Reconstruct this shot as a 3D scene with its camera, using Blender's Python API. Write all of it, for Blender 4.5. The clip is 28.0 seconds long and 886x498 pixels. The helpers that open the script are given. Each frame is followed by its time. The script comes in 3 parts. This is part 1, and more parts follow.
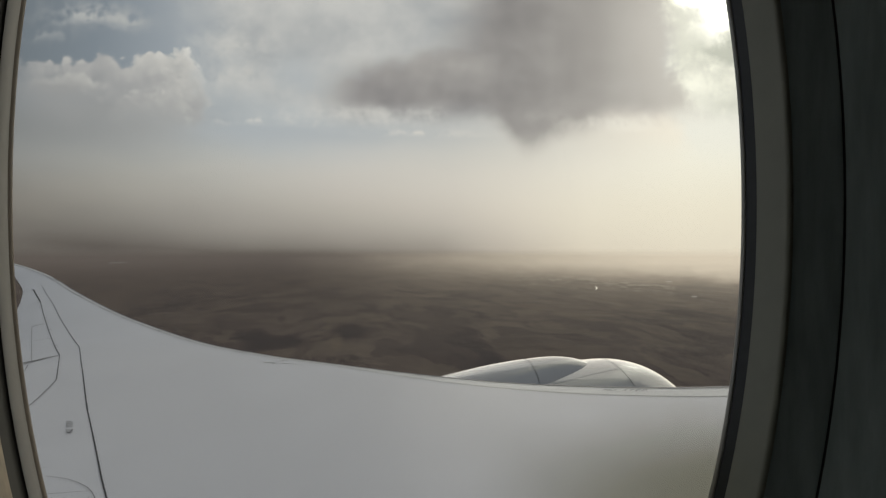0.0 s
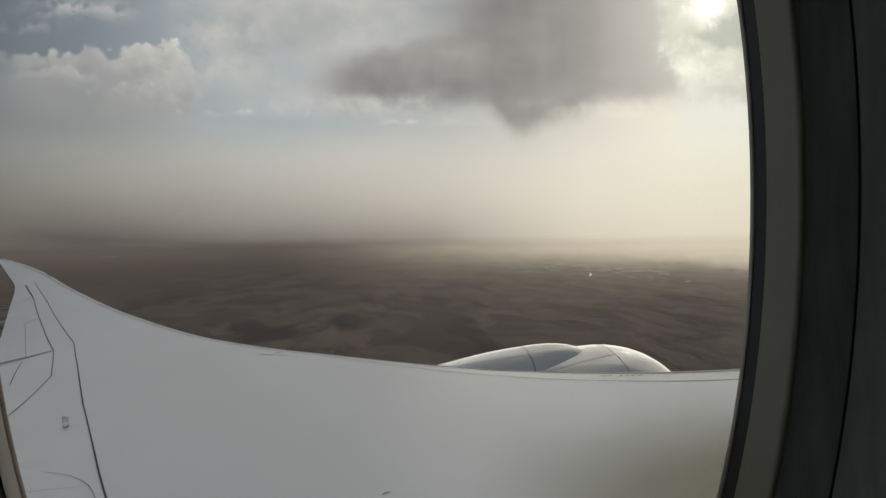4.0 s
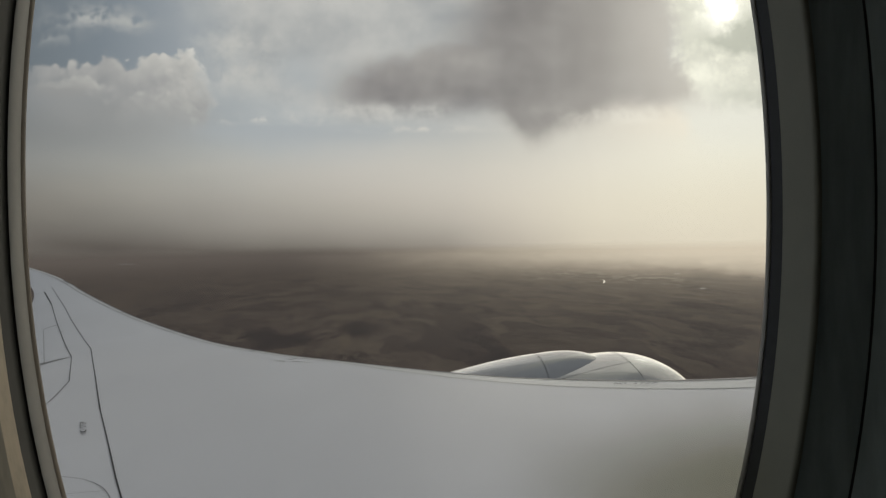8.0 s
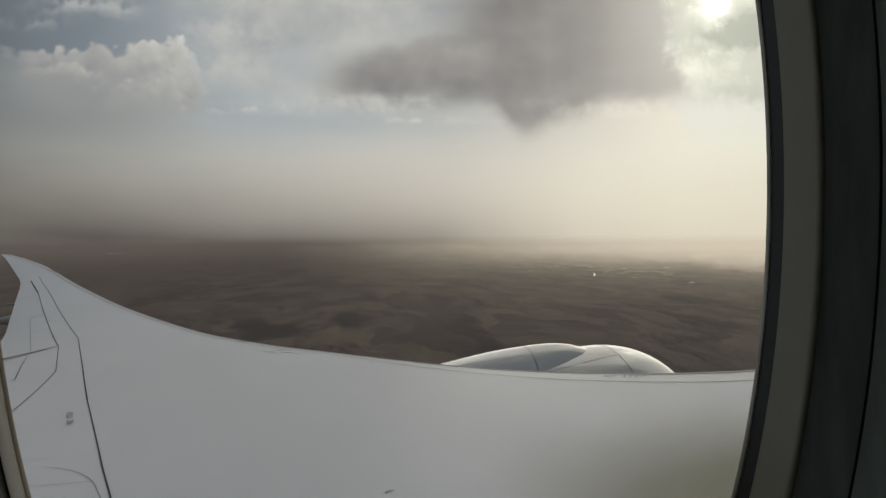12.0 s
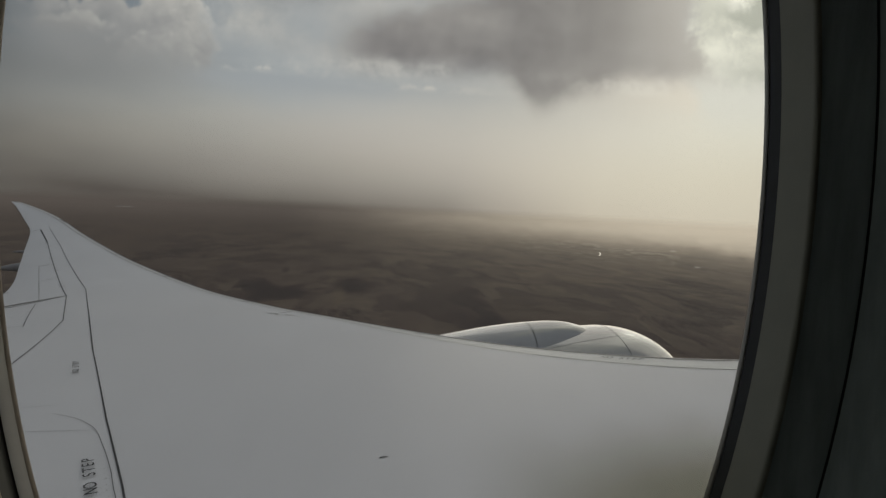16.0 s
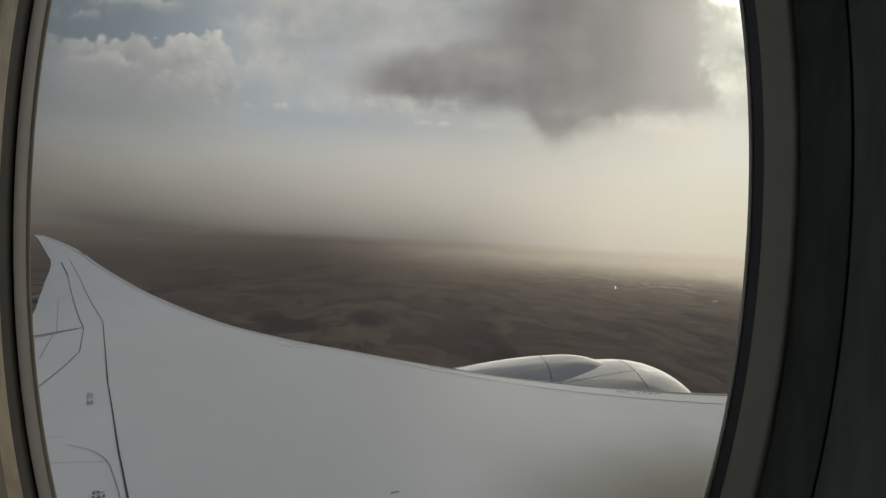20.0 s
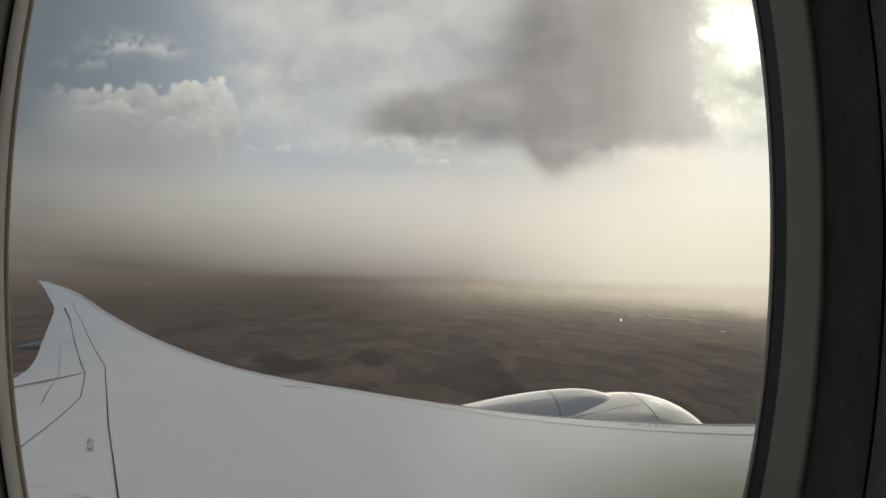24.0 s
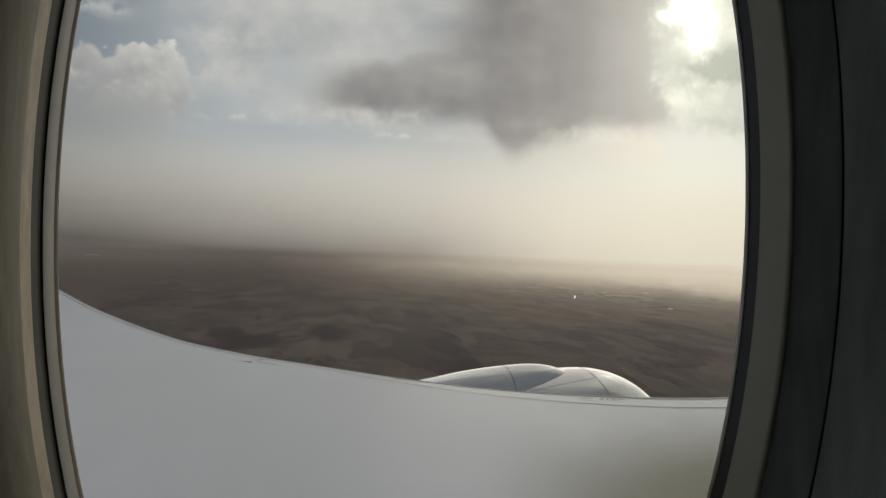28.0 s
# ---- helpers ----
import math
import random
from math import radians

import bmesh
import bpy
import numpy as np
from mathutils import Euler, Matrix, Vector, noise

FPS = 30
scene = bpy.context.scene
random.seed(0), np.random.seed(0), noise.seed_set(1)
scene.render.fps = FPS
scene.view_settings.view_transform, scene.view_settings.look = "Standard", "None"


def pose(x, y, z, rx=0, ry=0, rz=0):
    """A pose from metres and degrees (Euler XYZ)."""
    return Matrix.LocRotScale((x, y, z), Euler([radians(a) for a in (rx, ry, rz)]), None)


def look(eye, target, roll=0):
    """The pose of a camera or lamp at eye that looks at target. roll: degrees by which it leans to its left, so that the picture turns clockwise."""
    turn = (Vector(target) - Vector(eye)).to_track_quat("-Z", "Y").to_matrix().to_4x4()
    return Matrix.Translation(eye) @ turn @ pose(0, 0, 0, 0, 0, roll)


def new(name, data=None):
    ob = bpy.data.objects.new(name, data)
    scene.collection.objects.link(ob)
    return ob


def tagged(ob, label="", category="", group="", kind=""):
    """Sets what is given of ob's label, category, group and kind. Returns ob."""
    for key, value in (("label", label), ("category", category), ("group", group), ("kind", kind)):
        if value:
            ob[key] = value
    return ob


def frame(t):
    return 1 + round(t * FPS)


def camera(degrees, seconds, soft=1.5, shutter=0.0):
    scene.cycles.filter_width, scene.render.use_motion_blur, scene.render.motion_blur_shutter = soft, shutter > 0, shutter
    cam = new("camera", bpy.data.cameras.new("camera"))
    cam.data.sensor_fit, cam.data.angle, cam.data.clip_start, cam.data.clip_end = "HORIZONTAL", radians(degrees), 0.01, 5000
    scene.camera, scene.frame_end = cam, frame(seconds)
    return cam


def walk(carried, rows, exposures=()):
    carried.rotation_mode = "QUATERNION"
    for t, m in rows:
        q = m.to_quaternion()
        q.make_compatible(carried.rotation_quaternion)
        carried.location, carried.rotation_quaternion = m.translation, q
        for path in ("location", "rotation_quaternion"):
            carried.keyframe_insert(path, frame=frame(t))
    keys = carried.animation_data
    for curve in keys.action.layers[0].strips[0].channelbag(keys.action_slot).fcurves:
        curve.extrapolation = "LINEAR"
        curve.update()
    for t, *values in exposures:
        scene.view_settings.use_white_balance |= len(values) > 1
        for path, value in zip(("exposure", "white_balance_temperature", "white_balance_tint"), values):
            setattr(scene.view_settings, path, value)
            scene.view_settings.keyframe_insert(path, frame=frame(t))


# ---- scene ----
# Aircraft axes: x forward along the cabin, y outboard through the window, z up. The origin is the seat-side eye point.
cam = camera(76.2, 28.0, soft=1.35)
# seconds, x, y, z, yaw, pitch, roll
PATH = [
    (0.0, -0.0001, 0.0000, 0.0054, -9.41, -0.05, 0.02),
    (0.5, -0.0008, 0.0049, 0.0063, -9.47, -0.03, 0.05),
    (1.0, -0.0013, 0.0090, 0.0064, -9.55, -0.17, 0.07),
    (1.5, -0.0004, 0.0092, 0.0061, -9.62, -0.28, 0.30),
    (2.0, 0.0006, 0.0087, 0.0062, -9.71, -0.61, 0.42),
    (2.5, 0.0016, 0.0082, 0.0065, -9.80, -0.77, 0.62),
    (3.0, 0.0023, 0.0079, 0.0065, -9.87, -0.95, 0.73),
    (3.5, 0.0015, 0.0088, 0.0063, -9.92, -1.08, 0.85),
    (5.5, -0.0029, 0.0134, 0.0067, -10.08, -1.32, 0.99),
    (6.0, -0.0007, 0.0137, 0.0060, -9.46, -1.00, 0.94),
    (6.5, -0.0003, 0.0127, 0.0061, -9.06, -0.80, 0.94),
    (7.0, -0.0016, 0.0114, 0.0059, -8.95, -0.83, 0.98),
    (7.5, -0.0031, 0.0079, 0.0055, -8.85, -0.66, 0.95),
    (8.0, -0.0041, 0.0051, 0.0052, -8.74, -0.45, 1.00),
    (8.5, -0.0027, 0.0087, 0.0056, -8.65, -0.40, 0.92),
    (9.0, -0.0020, 0.0128, 0.0055, -8.77, -0.47, 0.88),
    (9.5, -0.0015, 0.0137, 0.0060, -8.98, -0.56, 0.86),
    (10.0, -0.0011, 0.0140, 0.0060, -9.18, -0.58, 0.86),
    (10.5, -0.0016, 0.0144, 0.0056, -9.36, -0.56, 0.92),
    (11.0, -0.0020, 0.0147, 0.0055, -9.48, -0.56, 0.86),
    (11.5, -0.0020, 0.0144, 0.0060, -9.56, -0.82, 0.68),
    (12.0, -0.0020, 0.0141, 0.0066, -9.62, -1.28, 0.48),
    (12.5, -0.0019, 0.0138, 0.0112, -9.65, -1.83, 0.08),
    (14.5, 0.0004, 0.0100, 0.0191, -9.36, -3.72, -1.78),
    (15.0, 0.0016, 0.0090, 0.0195, -9.19, -3.88, -2.03),
    (15.5, 0.0018, 0.0088, 0.0203, -9.01, -4.03, -2.38),
    (16.0, 0.0021, 0.0087, 0.0212, -8.82, -4.24, -2.66),
    (16.5, 0.0027, 0.0094, 0.0239, -8.68, -4.43, -2.87),
    (17.0, 0.0039, 0.0097, 0.0275, -8.47, -4.33, -3.25),
    (17.5, 0.0045, 0.0089, 0.0257, -8.29, -4.42, -3.11),
    (18.0, 0.0053, 0.0075, 0.0252, -8.11, -4.20, -3.13),
    (18.5, 0.0070, 0.0044, 0.0260, -7.92, -3.51, -3.24),
    (19.0, 0.0083, 0.0010, 0.0211, -7.78, -2.68, -2.96),
    (19.5, 0.0074, -0.0019, 0.0176, -7.61, -1.80, -2.76),
    (20.0, 0.0064, -0.0044, 0.0143, -7.42, -0.94, -2.66),
    (20.5, 0.0061, -0.0045, 0.0094, -7.31, -0.28, -2.37),
    (21.0, 0.0059, -0.0037, 0.0054, -7.19, 0.33, -2.18),
    (21.5, 0.0065, -0.0011, 0.0003, -7.08, 0.98, -1.94),
    (23.5, 0.0083, 0.0076, -0.0031, -6.96, 2.63, -1.32),
    (24.0, 0.0075, 0.0095, -0.0042, -7.12, 2.73, -1.22),
    (24.5, 0.0061, 0.0113, -0.0044, -7.41, 2.77, -1.35),
    (25.0, 0.0031, 0.0118, -0.0051, -8.12, 2.32, -1.39),
    (25.5, -0.0025, 0.0150, -0.0046, -8.99, 1.69, -1.53),
    (26.0, -0.0088, 0.0135, -0.0062, -9.57, 1.31, -1.40),
    (26.5, -0.0182, 0.0063, -0.0052, -10.04, 0.99, -1.53),
    (27.0, -0.0230, -0.0028, -0.0010, -10.65, 0.73, -1.74),
    (27.5, -0.0222, -0.0061, 0.0032, -11.04, 0.62, -1.84),
    (28.0, -0.0196, -0.0078, 0.0069, -11.33, 0.41, -2.05),
]
walk(cam, [(t, pose(x, y, z, 90 + pitch, roll, yaw)) for t, x, y, z, yaw, pitch, roll in PATH], exposures=((0, 0.08), (3.0, 0.07), (6.0, 0.02), (12.5, 0.02), (15.0, -0.1), (17.0, -0.32), (19.0, -0.28), (20.5, -0.08), (22.0, 0.05), (24.0, 0.15), (25.5, 0.15), (28.0, 0.08)))

SUN_AZ, SUN_EL = 34.0, 21.0      # from outboard towards the nose, and above the horizon
GROUND_Z = -95.0


def lin(r, g, b):
    """Linear colour from 8-bit display values."""
    return tuple(((c / 255 + 0.055) / 1.055) ** 2.4 if c > 10 else c / 255 / 12.92 for c in (r, g, b))


class Sock:
    """A node socket with arithmetic."""

    def __init__(self, tree, s):
        self.tree, self.s = tree, s

    def op(self, kind, *others, clamp=False):
        n = self.tree.nodes.new("ShaderNodeMath")
        n.operation, n.use_clamp = kind, clamp
        for i, o in enumerate((self,) + others):
            if isinstance(o, Sock):
                self.tree.links.new(o.s, n.inputs[i])
            else:
                n.inputs[i].default_value = o
        return Sock(self.tree, n.outputs[0])

    def __add__(self, o): return self.op("ADD", o)
    def __sub__(self, o): return self.op("SUBTRACT", o)
    def __mul__(self, o): return self.op("MULTIPLY", o)
    def __truediv__(self, o): return self.op("DIVIDE", o)
    def __neg__(self): return self.op("MULTIPLY", -1.0)
    def exp(self): return self.op("EXPONENT")
    def sq(self): return self.op("MULTIPLY", self)
    def sat(self): return self.op("ADD", 0.0, clamp=True)

    def step(self, lo, hi):
        n = self.tree.nodes.new("ShaderNodeMapRange")
        n.interpolation_type = "SMOOTHSTEP"
        self.tree.links.new(self.s, n.inputs[0])
        n.inputs[1].default_value, n.inputs[2].default_value = (lo, hi) if lo < hi else (hi, lo)
        n.inputs[3].default_value, n.inputs[4].default_value = (0, 1) if lo < hi else (1, 0)
        return Sock(self.tree, n.outputs[0])


def combine(tree, x, y, z):
    n = tree.nodes.new("ShaderNodeCombineXYZ")
    for i, o in enumerate((x, y, z)):
        if isinstance(o, Sock):
            tree.links.new(o.s, n.inputs[i])
        else:
            n.inputs[i].default_value = o
    return Sock(tree, n.outputs[0])


def fbm(tree, vec, scale, detail=5.0, rough=0.55, warp=0.0):
    n = tree.nodes.new("ShaderNodeTexNoise")
    tree.links.new(vec.s, n.inputs["Vector"])
    n.inputs["Scale"].default_value, n.inputs["Detail"].default_value = scale, detail
    n.inputs["Roughness"].default_value, n.inputs["Distortion"].default_value = rough, warp
    return Sock(tree, n.outputs[0])


def puffs(tree, vec, scale):
    """Rounded billows: 1 at each middle, 0 between."""
    n = tree.nodes.new("ShaderNodeTexVoronoi")
    n.feature = "SMOOTH_F1"
    tree.links.new(vec.s, n.inputs["Vector"])
    n.inputs["Scale"].default_value, n.inputs["Smoothness"].default_value = scale, 0.25
    n.inputs["Detail"].default_value, n.inputs["Roughness"].default_value = 2.0, 0.5
    return (Sock(tree, n.outputs[0]) * -1.25 + 1.0).sat()


def blend(tree, fac, a, b):
    """Colour a towards colour b by fac."""
    n = tree.nodes.new("ShaderNodeMix")
    n.data_type = "RGBA"
    tree.links.new(fac.s, n.inputs[0])
    for i, c in ((6, a), (7, b)):
        if isinstance(c, Sock):
            tree.links.new(c.s, n.inputs[i])
        else:
            n.inputs[i].default_value = (*c, 1)
    return Sock(tree, n.outputs[2])


def ramp(tree, fac, stops):
    n = tree.nodes.new("ShaderNodeValToRGB")
    tree.links.new(fac.s, n.inputs[0])
    els = n.color_ramp.elements
    while len(els) < len(stops):
        els.new(0.5)
    for e, (p, c) in zip(els, stops):
        e.position, e.color = p, (*c, 1)
    return Sock(tree, n.outputs[0])


def gauss(a, b, ca, cb, ra, rb):
    """A soft round patch at (ca, cb)."""
    return (-(((a - ca) / ra).sq() + ((b - cb) / rb).sq())).exp()


# ---- sky: broken cloud over a bank of blowing dust ----
world = bpy.data.worlds.new("sky")
scene.world = world
world.use_nodes = True
wt = world.node_tree
wt.nodes.clear()
co = wt.nodes.new("ShaderNodeTexCoord")
cy, sy = math.cos(radians(9.4)), math.sin(radians(9.4))
SKY_AXES = pose(0, 0, 0, 89.0, 0.94, -9.46).to_3x3()


def along(axis):
    """How far the sky's direction goes along an axis."""
    n = wt.nodes.new("ShaderNodeVectorMath")
    n.operation = "DOT_PRODUCT"
    wt.links.new(co.outputs["Generated"], n.inputs[0])
    n.inputs[1].default_value = axis
    return Sock(wt, n.outputs["Value"])


dz = along((0, 0, 1))
ahead = -along(SKY_AXES.col[2])
near = ahead.op("MAXIMUM", 0.25)
# a flat chart of the sky abeam: h runs 0 to 16 from tail to nose, v grows downwards, the plain begins near 4.4
h = along(SKY_AXES.col[0]) / near * 10.0 + 7.84
v = along(SKY_AXES.col[1]) / near * -10.0 + 4.41
chart = combine(wt, h, v, 0.0)
n_big = fbm(wt, chart, 0.30, 4, 0.5) - 0.5
n_mid = fbm(wt, chart, 0.85, 6, 0.55, 0.35) - 0.5
n_fine = fbm(wt, chart, 2.6, 6, 0.58, 0.2) - 0.5
n_tiny = fbm(wt, chart, 7.0, 5, 0.6) - 0.5
n_soft = fbm(wt, combine(wt, h * 0.45, v, 7.3), 0.9, 3, 0.45) - 0.5
n_fall = fbm(wt, combine(wt, h * 1.5, v * 0.25, 2.1), 1.0, 3, 0.5) - 0.5
n_layer = fbm(wt, combine(wt, h * 0.5, v * 1.9, 4.4), 1.0, 5, 0.55) - 0.5
bulge = puffs(wt, combine(wt, h + n_fine * 0.5, v * 1.15 + n_mid * 0.35, 0.0), 2.1)
bulge_s = puffs(wt, combine(wt, h + n_tiny * 0.3, v * 1.1 + n_fine * 0.3, 3.0), 4.6)


def across(rows_):
    """Colour by h, from (h, r, g, b)."""
    return ramp(wt, (h * 0.0625).sat(), [(q / 16, lin(*c)) for q, *c in rows_])


def patch(h0, v0, rh, rv, warp=0.0):
    return gauss(h + n_mid * (warp * 1.6) + n_fine * warp, v + n_fine * warp + n_mid * (warp * 0.8), h0, v0, rh, rv)


nishita = wt.nodes.new("ShaderNodeTexSky")
nishita.sky_type, nishita.sun_disc = "NISHITA", False
nishita.sun_elevation, nishita.sun_rotation = radians(SUN_EL), radians(SUN_AZ)
blue_n = wt.nodes.new("ShaderNodeMix")
blue_n.data_type, blue_n.blend_type = "RGBA", "MULTIPLY"
blue_n.inputs[0].default_value = 1.0
wt.links.new(nishita.outputs[0], blue_n.inputs[6])
blue_n.inputs[7].default_value = (0.060, 0.056, 0.050, 1)
# blue-grey gaps in a thin veil
veil = across([(0.0, 108, 115, 120), (1.6, 126, 134, 141), (3.2, 158, 164, 169), (5.0, 178, 182, 184), (8.0, 186, 187, 185), (12.0, 206, 204, 194)])
sky = blend(wt, dz * 0 + 0.85, Sock(wt, blue_n.outputs[2]), veil)
# pale sheet of high cloud, thinning towards the tail
sheet = (h + n_big * 2.0 + n_mid * 1.3 - v * 0.35).step(2.3, 4.6) * (v + n_mid * 0.7 + n_big * 0.5).step(2.0, 1.45)
sheet = sheet * (-patch(5.15, 1.2, 0.55, 0.38, 0.5) * 0.8 + 1.0) * (-patch(4.25, 1.75, 0.45, 0.22, 0.3) * 0.7 + 1.0)
sheet_c = blend(wt, (n_soft * 0.9 + n_mid * 0.6 + n_fine * 0.25 + 0.5).step(0.28, 0.75), lin(163, 165, 166), lin(196, 195, 191))
sky = blend(wt, (sheet * 0.95).sat(), sky, sheet_c)
curds = (patch(4.15, 1.05, 0.75, 0.55, 0.45) * 1.2).sat() * (bulge * 0.5 + n_fine * 0.9 + n_mid * 0.5 + 0.30).step(0.15, 0.55)
sky = blend(wt, curds * 0.8, sky, blend(wt, (bulge_s * 0.5 + n_fine + 0.4).sat(), lin(178, 178, 175), lin(208, 206, 200)))
# small torn puffs in the gap
torn = (patch(1.45, 0.18, 0.75, 0.17, 0.5) + patch(2.15, 0.32, 0.35, 0.12, 0.4) * 0.8 + patch(0.6, 0.55, 0.5, 0.10, 0.5) * 0.5) * (n_fine + n_tiny * 0.5 + 0.5).step(0.36, 0.6)
sky = blend(wt, (torn * 0.9).sat(), sky, lin(176, 177, 175))
# heaped cloud over the wing tip: crest, nearer shoulder, shaded foot
crest = gauss(h, v * 0, 1.72, 0, 0.20, 9) * -0.24 + gauss(h, v * 0, 2.55, 0, 0.22, 9) * -0.20 + gauss(h, v * 0, 3.15, 0, 0.40, 9) * -0.26 + (h - 3.0).op("MAXIMUM", 0.0).sq() * 1.1 + 1.0
crest = crest - bulge * 0.24 - bulge_s * 0.14 - n_fine * 0.50 - n_tiny * 0.20 - n_mid * 0.30
in_heap = (v - crest).step(-0.02, 0.12) * (h + n_fine * 0.9 + n_mid * 0.7 - bulge * 0.35).step(3.75, 3.25) * (v + n_mid * 0.7 + n_fine * 0.4).step(2.5, 1.75)
in_heap = in_heap * (h + n_fine * 1.0 + n_mid * 0.8).step(-0.8, 1.0)
shine = (v - crest).step(0.50, 0.0) * 0.28 + bulge * 0.34 + bulge_s * 0.24 + n_fine * 0.75 + n_mid * 0.50 + (h - 2.2) * 0.20 + 0.27 - (v - 1.5).op("MAXIMUM", 0.0) * 0.25
heap_c = ramp(wt, shine.sat(), [(0.06, lin(148, 149, 149)), (0.36, lin(168, 167, 165)), (0.62, lin(190, 188, 183)), (0.92, lin(212, 210, 204))])
sky = blend(wt, in_heap * 0.93, sky, heap_c)
knee = gauss(h, v * 0, 1.1, 0, 0.5, 9) * -0.20 - bulge_s * 0.20 - n_fine * 0.45 + 1.38
in_knee = (v - knee).step(-0.02, 0.10) * (v + n_fine * 0.5).step(1.75, 1.35) * (h + n_fine * 0.7).step(1.75, 1.40) * (h + n_fine * 0.9).step(-0.2, 0.7)
knee_c = ramp(wt, ((v - knee).step(0.30, 0.0) * 0.5 + (h - 0.9) * 0.45 + bulge_s * 0.25).sat(), [(0.1, lin(154, 153, 151)), (0.8, lin(198, 196, 190))])
sky = blend(wt, in_knee * 0.55, sky, knee_c)
# a row of small flat-bottomed cumulus with blue haze beneath
tops_at = -bulge_s * 0.18 - n_fine * 0.5 - n_mid * 0.40 + 1.98
row = (v - tops_at).step(0.0, 0.14) * (v + n_tiny * 0.10 + n_mid * 0.35).step(2.16, 1.98) * (h + n_mid * 0.6).step(3.5, 4.1) * (h + n_mid).step(8.9, 8.2) * (n_layer * 0.7 + n_mid * 0.8 + n_fine * 0.5 + 0.5).step(0.40, 0.66)
sky = blend(wt, (v + n_mid * 0.5).step(1.45, 2.3) * h.step(4.6, 2.8) * 0.8, sky, across([(0.0, 132, 133, 132), (2.0, 150, 150, 148), (4.0, 168, 169, 167)]))
haze_gap = (gauss(h, v, 5.0, 2.25, 2.0, 0.22) * 0.75 + n_layer * 0.5).sat() * (h + n_mid).step(2.4, 3.6) * (v + n_layer * 0.4 + n_mid * 0.2).step(1.95, 2.2)
sky = blend(wt, haze_gap, sky, lin(168, 173, 177))
sky = blend(wt, (row * 0.8).sat(), sky, lin(204, 202, 196))
row_2 = (gauss(h, v + n_layer * 0.25, 7.4, 2.18, 1.1, 0.06) * (n_fine + n_layer + 0.5).step(0.35, 0.6)).sat()
sky = blend(wt, row_2 * 0.8, sky, lin(212, 208, 200))
row_4 = (gauss(h, v + n_layer * 0.3 + n_fine * 0.25, 6.6, 1.93, 1.9, 0.13) * (n_fine * 0.7 + n_mid * 0.8 + n_layer * 0.6 + 0.5).step(0.30, 0.72)).sat()
row_3 = (gauss(h, v + n_layer * 0.3 + n_fine * 0.3, 10.9, 1.95, 0.8, 0.12) * (n_fine * 1.0 + n_mid * 0.7 + 0.5).step(0.34, 0.72)).sat()
# the sun's side: cream cloud broken by grey-green wisps
cream = blend(wt, (n_mid * 0.8 + n_fine * 0.7 + bulge * 0.2 + 0.42).step(0.30, 0.66), lin(200, 199, 184), lin(238, 236, 218))
cream = blend(wt, (v + n_mid * 0.5).step(1.2, 2.0), cream, lin(224, 222, 210))
side_f = (h + n_fine * 0.5 + n_mid * 0.7 - v * 0.2).step(11.4, 11.85)
sky = blend(wt, side_f * 0.95, sky, cream)
wisp_f = patch(12.95, 0.62, 0.70, 0.20, 0.55) * 1.5 + patch(13.5, 0.35, 0.5, 0.22, 0.5) + patch(13.1, 1.65, 0.6, 0.22, 0.6) * 0.55
sky = blend(wt, (wisp_f * side_f).sat() * 0.85, sky, lin(152, 155, 141))
# dark rain cloud: a long arm to the tail, a tall body, shafts of rain beneath
hd, vd = h + n_mid * 0.55 + n_fine * 0.36 + n_big * 0.5, v + n_mid * 0.42 + n_fine * 0.30
under = gauss(h + n_fall * 0.35, v * 0, 9.28, 0, 0.40, 9) * 0.60 + gauss(h + n_fall * 0.5, v * 0, 9.85, 0, 0.55, 9) * 0.22 + gauss(h, v * 0, 8.3, 0, 0.45, 9) * -0.10 - (h - 10.2).op("MAXIMUM", 0.0) * 0.03 + 1.82
foot = (under - (v + n_fine * 0.20 + n_mid * 0.20 + n_fall * 0.16)).step(-0.34, 0.26)
arm = (vd - (hd * -0.275 + 2.75)).step(-0.20, 0.34) * hd.step(5.2, 6.4)
body = (hd + (v - 0.2) * 0.35).step(7.4, 8.8)
flank = (h + n_fine * 0.55 + n_mid * 0.5 - (v - 0.9).op("MAXIMUM", 0.0) * 0.75).step(12.0, 11.55)
dark = arm.op("MAXIMUM", body) * foot * flank
dark_c = across([(5.5, 147, 146, 146), (6.4, 130, 127, 127), (8.2, 127, 124, 123), (9.6, 133, 129, 126), (10.6, 148, 143, 138), (11.6, 169, 163, 155), (12.4, 182, 176, 165)])
dark_c = blend(wt, (n_soft * 0.75 + n_mid * 0.4 + n_fine * 0.22 + n_fall * 0.30 + 0.5).step(0.26, 1.0), dark_c, lin(176, 172, 167))
dark_c = blend(wt, (foot * -1.0 + 1.0) * 0.6, dark_c, lin(180, 172, 166))
sky = blend(wt, dark * 0.95, sky, dark_c)
sky = blend(wt, row_4 * 0.75, sky, lin(206, 204, 198))
sky = blend(wt, row_3 * 0.5, sky, lin(238, 234, 222))
